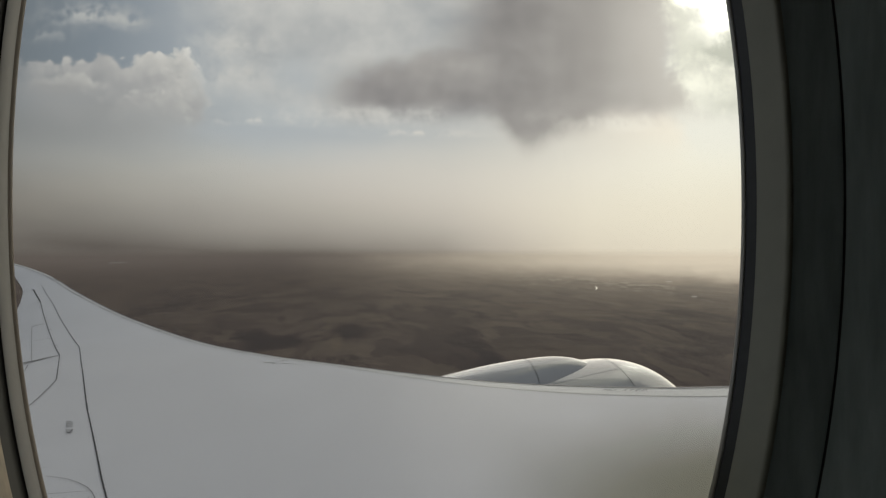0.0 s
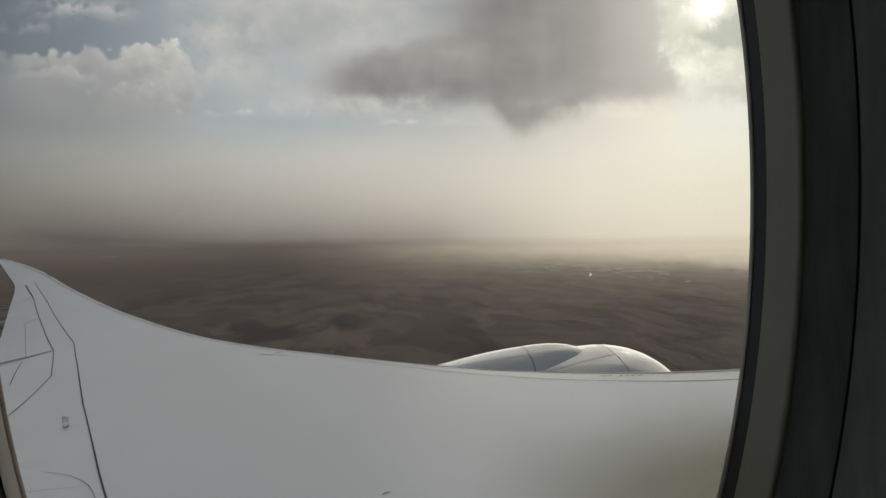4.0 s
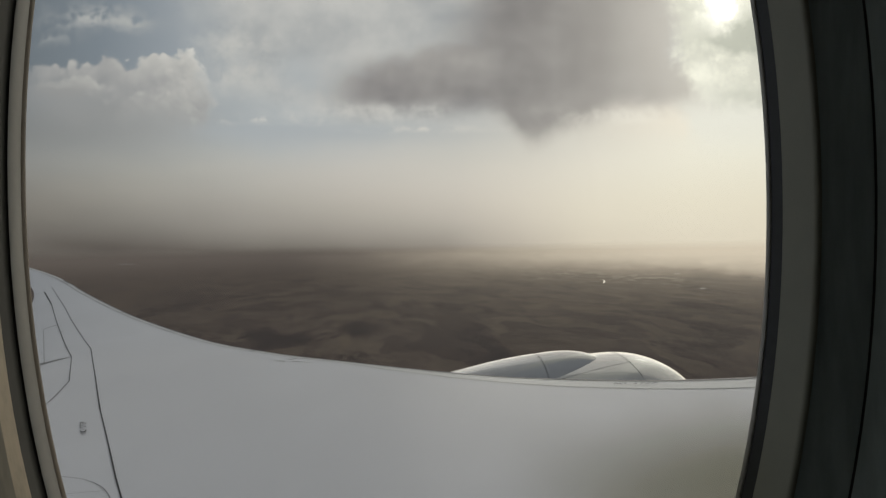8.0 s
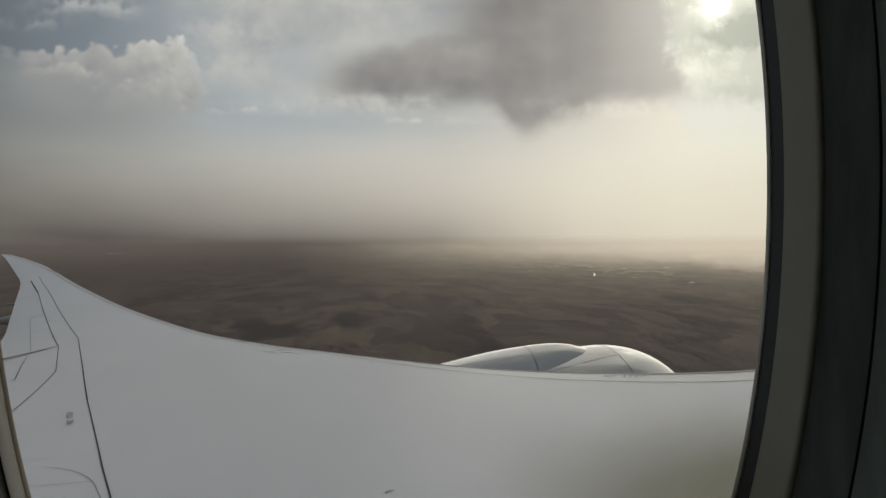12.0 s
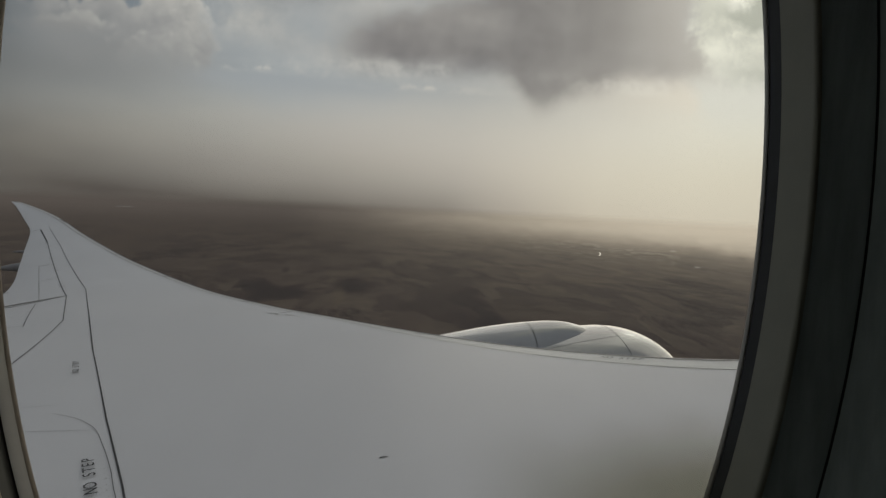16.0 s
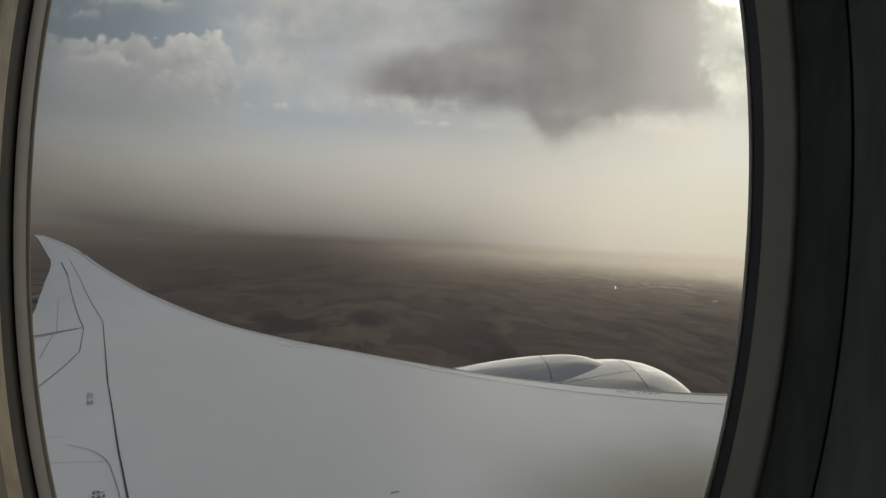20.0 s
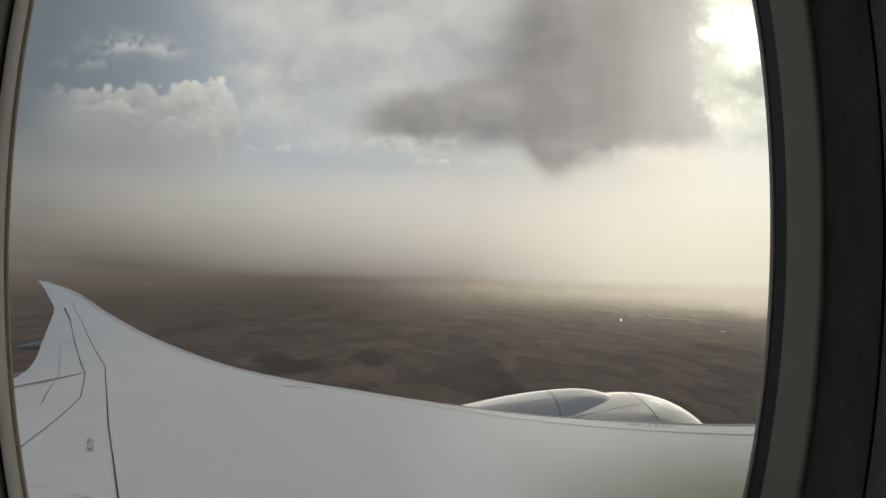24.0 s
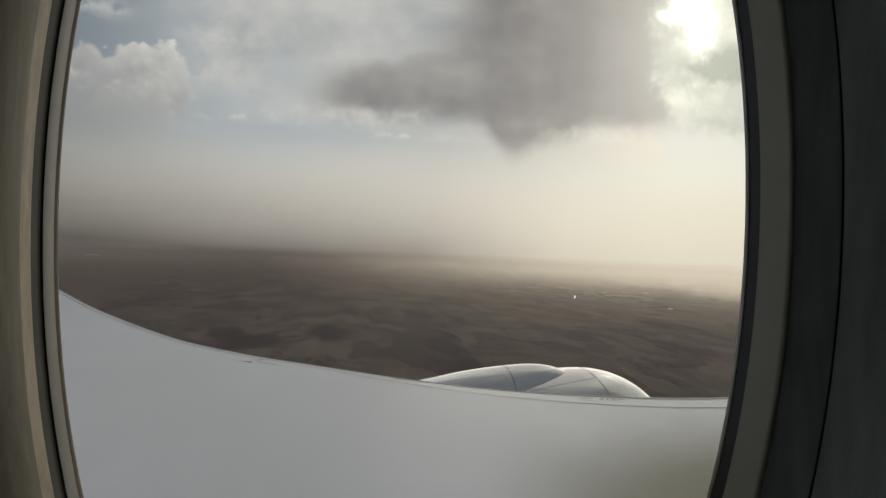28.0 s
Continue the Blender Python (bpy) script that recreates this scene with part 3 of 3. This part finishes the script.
def seam_off(y):
    """How far behind the leading edge the slats end."""
    return curve_through([0.0, 3.0, 3.6, 4.4, 6.0, 7.5, 29.0], [0.35, 0.358, 0.373, 0.407, 0.319, 0.24, 0.20], y)


def skin_z(x, y):
    """Upper skin, with its droop at the trailing edge."""
    x0, x1 = lead(y) - seam_off(y), trail(y)
    s = min(1, max(0, (x0 - x) / (x0 - x1)))
    return top_z(x, y) - 0.10 * s ** 6 * min(1, (x0 - x1) / 3)


def wing_rows(y):
    """Upper skin points from behind the slat seam to the trailing edge."""
    x0, x1 = lead(y) - seam_off(y), trail(y)
    return [(x0 + (x1 - x0) * s, y, skin_z(x0 + (x1 - x0) * s, y)) for s in [k / 30 for k in range(31)]]


def slat_rows(y):
    """From the slat seam over the nose to the underside."""
    r, x0 = nose(y), lead(y)
    o = seam_off(y)
    pts = [(x, y, top_z(x, y)) for x in [x0 - o + (o - r) * k / 6 for k in range(7)]]
    base = pts[-1]
    for k in range(1, 11):
        q = math.pi * k / 10
        pts.append((base[0] + r * math.sin(q), y, base[2] - r * (1 - math.cos(q)) * 1.3))
    return pts


def under_rows(y):
    x0, x1, r = lead(y) - nose(y), trail(y), nose(y)
    z0, z1 = top_z(x0, y) - r * 2.6, top_z(x1, y) - 0.10 * min(1, (x0 - x1) / 3)
    deep = 0.10 * (x0 - x1)
    return [(x0 + (x1 - x0) * s, y, z0 + (z1 - z0) * s - deep * math.sin(math.pi * s) * (1 - s)) for s in [k / 12 for k in range(13)]]


wing = thing("aircraft_wing", "pale grey upswept airliner wing with black panel lines", "wing")
part("upper_skin", loft([wing_rows(y) for y in STATIONS], closed=False), WING, wing)
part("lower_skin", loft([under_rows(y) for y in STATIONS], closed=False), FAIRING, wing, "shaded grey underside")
SLATS = [0.32, 9.6, 13.2, 16.86, 20.3, 24.1, 27.6]
for y0, y1 in zip(SLATS, SLATS[1:]):
    n = max(4, int((y1 - y0) * 4))
    part("slat", loft([slat_rows(y0 + 0.008 + (y1 - y0 - 0.016) * k / n) for k in range(n + 1)], closed=False), SLAT, wing, "pale rounded leading-edge panel")
# blunt tip cap
bm = bmesh.new()
tip = [bm.verts.new(p) for p in wing_rows(27.6)] + [bm.verts.new(p) for p in reversed(under_rows(27.6))]
bm.faces.new(tip)
part("tip_cap", bm, WING, wing)


def ribbon(pts, width, lift=0.004, steps=None):
    """A thin strip that follows the upper skin along a plan line."""
    fine = []
    for (xa, ya), (xb, yb) in zip(pts, pts[1:]):
        n = max(2, int(math.hypot(xb - xa, yb - ya) / 0.25))
        fine += [(xa + (xb - xa) * k / n, ya + (yb - ya) * k / n) for k in range(n)]
    fine.append(pts[-1])
    rows = []
    for i, (x, y) in enumerate(fine):
        p, q = fine[max(i - 1, 0)], fine[min(i + 1, len(fine) - 1)]
        dx_, dy_ = q[0] - p[0], q[1] - p[1]
        h = math.hypot(dx_, dy_)
        ox, oy = -dy_ / h * width / 2, dx_ / h * width / 2
        c = [(x + ox, y + oy), (x - ox, y - oy)]
        rows.append([(u, v, skin_z(u, v) + lift) for u, v in c])
    return loft(rows, closed=False)


def panel_line(pts, width, mat=SEAM, name="panel_gap", label=""):
    part(name, ribbon(pts, width), mat, wing, label)


for y in (9.6, 13.2, 16.86, 20.3):
    panel_line([(lead(y) - 0.03, y), (lead(y) - seam_off(y) - 0.02, y)], 0.05 if y > 9 else 0.015, SEAM, "slat_joint")
panel_line([(-11.47, 24.36), (-11.2, 24.04), (-11.05, 23.8)], 0.048, SEAM, "slat_joint")
for ya, yb in zip(SLATS, SLATS[1:]):
    n = int((yb - ya) / 0.4) + 1
    panel_line([(lead(y) - seam_off(y), y) for y in [ya + (yb - ya) * k / n for k in range(n + 1)]], 0.009 + 0.0010 * max(0, ya - 6), SEAM, "slat_gap")


def edge_strip(y):
    """A strip that paints the shaded line over the slats' very front."""
    r, x0 = nose(y) + 0.002, lead(y)
    b_ = (x0 - nose(y), top_z(x0 - nose(y), y))
    return [(b_[0] - 0.034, y, top_z(b_[0] - 0.034, y) + 0.003)] + [(b_[0] + r * math.sin(q), y, b_[1] - nose(y) * 1.3 + r * math.cos(q) * 1.3) for q in [0.6 * k / 5 for k in range(6)]]


for ya, yb in zip(SLATS, SLATS[1:-1]):
    n = max(4, int((yb - ya) * 4))
    part("nose_shade_strip", loft([edge_strip(ya + 0.01 + (yb - ya - 0.02) * k / n) for k in range(n + 1)], closed=False), STRIP, wing, "grey strip painted for the leading edge's shaded line")
BLACK = [(-11.14, 22.85), (-8.57, 18.25), (-4.81, 11.14), (-2.11, 5.02), (-1.27, 3.18), (-0.88, 2.36), (-0.45, 1.4)]
panel_line(BLACK[:3], 0.0136, SEAL, "spar_seal", "thin black seal line")
panel_line(BLACK[2:4], 0.0115, SEAL, "spar_seal", "thin black seal line")
panel_line(BLACK[3:], 0.0085, SEAL, "spar_seal", "thin black seal line")
panel_line([(-11.1, 21.6), (-10.96, 21.95)], 0.028)
panel_line([(-10.96, 21.95), (-9.31, 19.03)], 0.04, SEAL)
panel_line([(-9.31, 19.03), (-4.65, 10.08)], 0.0176, SEAM, "hinge_gap")
panel_line([(-9.40, 18.62), (-9.31, 19.03)], 0.024)
for x, y in ((-8.80, 17.86), (-7.77, 15.95), (-6.68, 13.9), (-5.44, 11.51)):
    panel_line([(x, y), (x + 0.12, y - 0.01)], 0.040, SEAM, "hinge_fitting")
panel_line([(-7.30, 14.51), (-7.22, 14.99)], 0.024)
panel_line([(-6.17, 12.35), (-6.0, 12.64)], 0.0224, FAINT)
panel_line([(-7.24, 14.42), (-4.67, 9.3)], 0.0128, FAINT)
panel_line([(-4.65, 10.08), (-4.62, 8.05)], 0.024, SEAL, "flap_gap")
# flap's end gap, shade painted as a dark wedge widening towards the trailing edge
part("flap_gap", loft([[(u, w_, skin_z(u, w_) + 0.006) for u, w_ in ((-4.66 - 0.02 * k, 10.05 - 0.35 * k + 0.001), (-4.66 - 0.02 * k - 0.006 - 0.021 * k, 10.05 - 0.35 * k - 0.01))] for k in range(9)], closed=False), GAP, wing, "dark widening wedge painted as flap-gap shade")
panel_line([(-4.65, 10.08), (-3.21, 6.89)], 0.0104)
panel_line([(-3.21, 6.89), (-2.60, 5.03), (-2.40, 4.37), (-2.2, 3.7)], 0.008)
panel_line([(-4.52, 8.91), (-3.38, 6.43)], 0.008)
panel_line([(-3.38, 6.43), (-3.62, 6.35)], 0.008)
panel_line([(-1.61, 3.43), (-1.77, 3.39), (-2.2, 3.3)], 0.0048, FAINT)
ARC = [(-1.575, 3.27), (-1.52, 3.245), (-1.44, 3.20), (-1.36, 3.135), (-1.29, 3.06), (-1.245, 3.0), (-1.20, 2.925), (-1.155, 2.84), (-1.10, 2.74), (-1.045, 2.635), (-0.975, 2.495), (-0.905, 2.34), (-0.825, 2.18), (-0.6, 1.7)]
panel_line(ARC, 0.0032, SEAM, "access_panel_edge")
panel_line([(-1.25, 3.0), (-1.56, 3.0), (-2.3, 2.98)], 0.003, SEAM, "access_panel_edge")
for (xa, ya), (xb, yb) in zip(ARC[6:], ARC[7:]):
    n = max(1, int(math.hypot(xb - xa, yb - ya) / 0.045))
    for k in range(n):
        x, y = xa + (xb - xa) * k / n - 0.022, ya + (yb - ya) * k / n - 0.01
        panel_line([(x, y), (x + 0.005, y)], 0.004, SEAM, "rivet")

# serrated static wicks and the tip's trailing edge
for k in range(9):
    y = 22.6 + k * 0.52
    x = trail(y)
    z = top_z(x, y) - 0.06
    part("static_wick", loft([[(x + 0.1, y + e, z + f) for e, f in ((-.02, -.015), (.02, -.015), (0, .02))], [(x - 0.06, y + 0.03 + e * .5, z + f * .5) for e, f in ((-.02, -.015), (.02, -.015), (0, .02))]], caps=True), SEAL, wing, "black static wick")


def fairing(y, aft, r):
    """A flap-track fairing, a slim boat that shows behind the trailing edge."""
    x1, z1 = trail(y), skin_z(trail(y), y)
    rings = []
    for k in range(21):
        s = k / 20
        x = x1 + 1.6 - (1.6 + aft) * s
        behind = max(0, x1 - x) / aft
        w = r * (math.sin(math.pi * 0.5 * min(1, s * 2.2)) ** 0.8 if behind == 0 else max(0, 1 - behind) ** 0.8) + 0.006
        zc = (skin_z(x, y) - 0.16 - w * 1.05) * (1 - min(1, s * 1.4)) + (z1 - 0.02 - r * 0.75 - behind * r * 0.5) * min(1, s * 1.4)
        rings.append([(x, y + w * 0.55 * math.cos(q), zc + w * math.sin(q)) for q in [math.tau * n / 14 for n in range(14)]])
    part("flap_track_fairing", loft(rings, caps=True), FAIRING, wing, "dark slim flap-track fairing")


for y_, aft_, r_ in ((17.75, 0.32, 0.035), (15.5, 0.60, 0.115), (11.0, 0.60, 0.15)):
    fairing(y_, aft_, r_)


# stencilled words on the skin
def words(text, x, y, size, turn, squeeze=1.0, name="stencil_letter"):
    ca, sa_ = math.cos(radians(turn)), math.sin(radians(turn))
    for k, letter in enumerate(text):
        if letter == " ":
            continue
        cu = bpy.data.curves.new(name, "FONT")
        cu.body, cu.size, cu.align_x, cu.align_y = letter, 1.0, "CENTER", "CENTER"
        cu.offset = 0.008
        ob = bpy.data.objects.new(name, cu)
        scene.collection.objects.link(ob)
        me = bpy.data.meshes.new_from_object(ob.evaluated_get(bpy.context.evaluated_depsgraph_get()))
        bpy.data.objects.remove(ob)
        for v in me.vertices:
            u, w = (v.co.x + (k - (len(text) - 1) / 2) * 0.72) * size * squeeze, v.co.y * size
            px, py = x + u * ca - w * sa_, y + u * sa_ + w * ca
            v.co = (px, py, skin_z(px, py) + 0.009)
        me.materials.append(INK)
        o = new(name, me)
        o.parent = wing
        tagged(o, "black stencilled letter " + letter)


words("NO STEP", -1.95, 4.37, 0.056, 114, squeeze=1.55)
words("NO STEP", -1.047, 2.468, 0.066, 115, squeeze=1.15)
words("NO STEP", 2.0, 3.88, 0.058, -53, squeeze=1.16)
words("NO STEP", 0.81, 5.81, 0.07, -50)

# scuffs and small fittings on the skin
for x, y, l in ((-1.06, 7.85, .16), (-0.93, 8.01, .08), (-0.88, 8.12, .06), (-0.81, 7.65, .12), (-0.66, 7.45, .06), (-0.98, 7.7, .05)):
    panel_line([(x - l / 2, y + l * .2), (x + l / 2, y - l * .2)], 0.034, SCUFF, "scuff_mark")
panel_line([(0.15, 2.50), (0.165, 2.515), (0.19, 2.515)], 0.008, SEAL, "scuff_mark")
panel_line([(1.38, 3.20), (1.391, 3.20)], 0.010, SCUFF, "scuff_mark")

# ---- the engine ----
ENG_Y, ENG_Z = 7.9, -3.48


def cowl_r(x):
    if x > 3.8:
        return 1.2 + 0.62 * math.sqrt(max(0, 1 - ((x - 3.8) / 1.03) ** 2))
    return curve_through([-2.6, -0.5, 1.28, 2.2, 3.0, 3.4, 3.8, 4.2], [0.85, 1.2, 1.50, 1.66, 1.76, 1.797, 1.82, 1.80], x)


def cowl_ring(x, grow=0.0, n=96, z=None):
    r = cowl_r(x) + grow
    return [(x, ENG_Y + r * math.sin(math.tau * k / n), ENG_Z + r * math.cos(math.tau * k / n)) for k in range(n)]


engine = thing("jet_engine", "silver-grey jet engine nacelle slung ahead of the wing", "engine")


def span_x(a0, a1, n):
    return [a0 + (a1 - a0) * k / n for k in range(n + 1)]


part("fan_cowl", loft([cowl_ring(x) for x in span_x(2.555, 3.79, 14)]), COWL, engine)
part("thrust_reverser_cowl", loft([cowl_ring(x) for x in span_x(-2.6, 2.545, 22)]), COWL, engine)
lip_x = [3.80 + 1.03 * math.sin(math.pi / 2 * k / 16) for k in range(17)]
inner = [[(x, ENG_Y + r * math.sin(math.tau * k / 96), ENG_Z + r * math.cos(math.tau * k / 96)) for k in range(96)] for x, r in ((4.81, 1.13), (4.72, 1.08), (4.3, 1.12), (3.6, 1.2))]
part("inlet_lip", loft([cowl_ring(x) for x in lip_x] + inner), COWL, engine, "smooth silver inlet lip")
part("fan_face", loft([[(3.62, ENG_Y + r * math.sin(math.tau * k / 96), ENG_Z + r * math.cos(math.tau * k / 96)) for k in range(96)] for r in (1.2, 0.3, 0.02)]), SEAL, engine, "dark fan disc")
part("seam_band", loft([cowl_ring(x, 0.003) for x in (2.547, 2.55, 2.553)]), SEAL, engine, "black circumferential seam")
part("seam_band", loft([cowl_ring(x, 0.003) for x in (3.792, 3.795, 3.798)]), SEAM, engine)
for ang, slant in ((-20.5, 8), (-70, 0), (20.5, -8)):
    rows_ = []
    for x in span_x(2.56, 3.785, 12):
        q = ang + slant * (x - 2.51) / 1.275
        rows_.append([(x, ENG_Y + (cowl_r(x) + .003) * math.sin(radians(q + e)), ENG_Z + (cowl_r(x) + .003) * math.cos(radians(q + e))) for e in (-.10, .10)])
    part("cowl_split", loft(rows_, closed=False), SEAM, engine)


def pylon_ring(x, grow=0.0):
    w = curve_through([-1.5, 0.5, 1.5, 2.2, 2.8, 3.2, 3.45, 3.62], [0.75, 0.80, 0.80, 0.74, 0.56, 0.38, 0.22, 0.02], x) + grow
    zt = curve_through([-1.5, 0.2, 1.28, 2.0, 2.5, 2.97, 3.3, 3.62], [-2.15, -2.02, -1.83, -1.69, -1.62, -1.585, -1.62, -1.74], x) + grow
    h = 0.55 * min(1, max(w, 0.03) / 0.75) + 0.02
    return [(x, ENG_Y + w * math.cos(q), zt - h + h * math.sin(q)) for q in [math.tau * k / 40 for k in range(40)]]


part("pylon_fairing", loft([pylon_ring(x) for x in span_x(-1.5, 3.62, 40)], caps=True), COWL, engine, "smooth bulged pylon fairing")
part("seam_band", loft([pylon_ring(x, 0.003) for x in (2.546, 2.55, 2.554)]), SEAL, engine)

# ---- the window ----
WIN_Y, WIN_X, WIN_Z, HALF_W, HALF_H, POWER = 0.217, 0.0247, 0.0235, 0.1401, 0.262, 2.05


def loop(o, e, n=144, half=0):
    """The window's outline, o outward of the pane's edge and e inboard of its plane; half 1 is the nose side, -1 the tail side."""
    pts = []
    for k in range(n // 2 + 1 if half else n):
        q = math.tau * k / n - (math.pi / 2 if half > 0 else -math.pi / 2 if half else 0)
        c, s = math.cos(q), math.sin(q)
        pts.append((WIN_X + (HALF_W + o) * math.copysign(abs(c) ** (2 / POWER), c), WIN_Y - e, WIN_Z + (HALF_H + o) * math.copysign(abs(s) ** (2 / POWER), s)))
    return pts


window = thing("window_1", "tall rounded airliner cabin window with grey rim", "window", "structure")
pane = part("pane", loft([loop(0.005, -0.006), loop(0.005, -0.004)], caps=True), GLASS, window, "clear acrylic pane with a greenish darkening painted in one corner")
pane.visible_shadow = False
# one ring split by side: its lit and shaded look is put into colours
for half, name, mat, prof, label in (
        (1, "pane_edge", RIM, [(0.0018, -0.0022), (0.0017, 0.0), (0.0023, 0.0002)], "thin pale pane edge"),
        (1, "gasket", RUBBER, [(0.0023, 0.0002), (0.0026, 0.0010), (0.0030, 0.0038), (0.0033, 0.0052)], "black rubber gasket"),
        (1, "bezel", BEZEL, [(0.0033, 0.0052), (0.0036, 0.0058), (0.0052, 0.0185), (0.0060, 0.0202), (0.0072, 0.0206)], "olive-grey plastic bezel"),
        (1, "reveal", REVEAL_FWD, [(0.0072, 0.0206), (0.0100, 0.0222), (0.0150, 0.0262), (0.0205, 0.0300)], "moulded reveal, toned for its side's light"),
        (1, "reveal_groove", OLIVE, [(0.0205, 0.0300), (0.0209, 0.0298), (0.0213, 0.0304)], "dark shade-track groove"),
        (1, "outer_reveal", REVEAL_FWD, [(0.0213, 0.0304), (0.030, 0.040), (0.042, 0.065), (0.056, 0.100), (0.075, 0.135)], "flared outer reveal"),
        (-1, "pane_edge", BROWN, [(0.0001, -0.001), (0.0001, 0.0), (0.0007, 0.0007)], "dull brown pane edge"),
        (-1, "rim", RIM, [(0.0007, 0.0007), (0.0011, 0.0020), (0.0017, 0.0046), (0.0022, 0.0054)], "satin silver rim"),
        (-1, "rim_gap", OLIVE, [(0.0022, 0.0054), (0.0027, 0.0052), (0.0026, 0.0090), (0.0024, 0.0130)], "dark gap behind the rim"),
        (-1, "reveal_lip", LIP_TAN, [(0.0024, 0.0130), (0.0022, 0.0140), (0.0018, 0.0210)], "tan marbled inner lip, painted paler as lit"),
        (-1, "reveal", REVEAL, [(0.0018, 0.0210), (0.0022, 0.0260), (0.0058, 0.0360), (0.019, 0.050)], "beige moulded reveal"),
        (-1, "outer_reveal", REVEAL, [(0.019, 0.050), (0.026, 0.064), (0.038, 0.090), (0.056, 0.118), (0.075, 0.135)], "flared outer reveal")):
    part(name, loft([loop(o, e, half=half) for o, e in prof], closed=False), mat, window, label)

# ---- cabin and fuselage that close the place ----
def wall_with_hole(y, o, e, half_x, z0, z1, bend, n=144):
    """A wall sheet round the window's outline, bowed like the fuselage."""
    inner_ring = loop(o, e, n)
    rings = [inner_ring]
    for f in (0.25, 0.6, 1.0):
        r = []
        for (x, yy, z) in inner_ring:
            dx_, dz_ = x - WIN_X, z - WIN_Z
            k = min(half_x / abs(dx_) if dx_ else 1e9, (z1 if dz_ > 0 else -z0) / abs(dz_) if dz_ else 1e9)
            px, pz = WIN_X + dx_ * (1 + (k - 1) * f), WIN_Z + dz_ * (1 + (k - 1) * f)
            r.append((px, yy - bend * max(0, abs(pz - WIN_Z) - 0.25) ** 2, pz))
        rings.append(r)
    return loft(rings)


tagged(part("wall_window_side", wall_with_hole(0, 0.075, 0.135, 2.4, -1.1, 1.1, 0.16), LINER), "cream moulded cabin sidewall liner", "wall", kind="structure")
tagged(part("wall_outer_skin", wall_with_hole(0, 0.014, -0.010, 14.0, -1.6, 3.4, 0.13), SKIN), "white painted outer fuselage skin", "fuselage", kind="structure")
hull = [(-1.06, 3.42), (-2.2, 3.95), (-3.6, 3.9), (-4.9, 3.0), (-5.6, 1.2), (-5.55, -0.8), (-4.6, -2.3), (-3.0, -3.05), (-1.4, -2.9), (-0.2, -2.25), (0.02, -1.58)]
tagged(part("wall_fuselage_hull", loft([[(x, y, z) for y, z in hull] for x in (-14, -7, 0, 7, 14)], closed=False), SKIN), "white painted fuselage hull", "fuselage", kind="structure")
tagged(part("floor", box(-2.4, 2.5, -2.6, -0.05, -1.16, -1.08), CARPET), "dark blue cabin carpet floor", "floor", kind="structure")
tagged(part("ceiling", box(-2.4, 2.5, -2.6, 0.0, 1.08, 1.16), LINER), "cream cabin ceiling panel", "ceiling", kind="structure")
tagged(part("wall_aisle_side", box(-2.4, 2.5, -2.68, -2.6, -1.16, 1.16), LINER), "cream cabin partition", "wall", kind="structure")
tagged(part("wall_front", box(2.42, 2.5, -2.6, 0.06, -1.1, 1.1), LINER), "cream forward partition", "wall", kind="structure")
tagged(part("wall_rear", box(-2.4, -2.32, -2.6, 0.06, -1.1, 1.1), LINER), "cream rear partition", "wall", kind="structure")
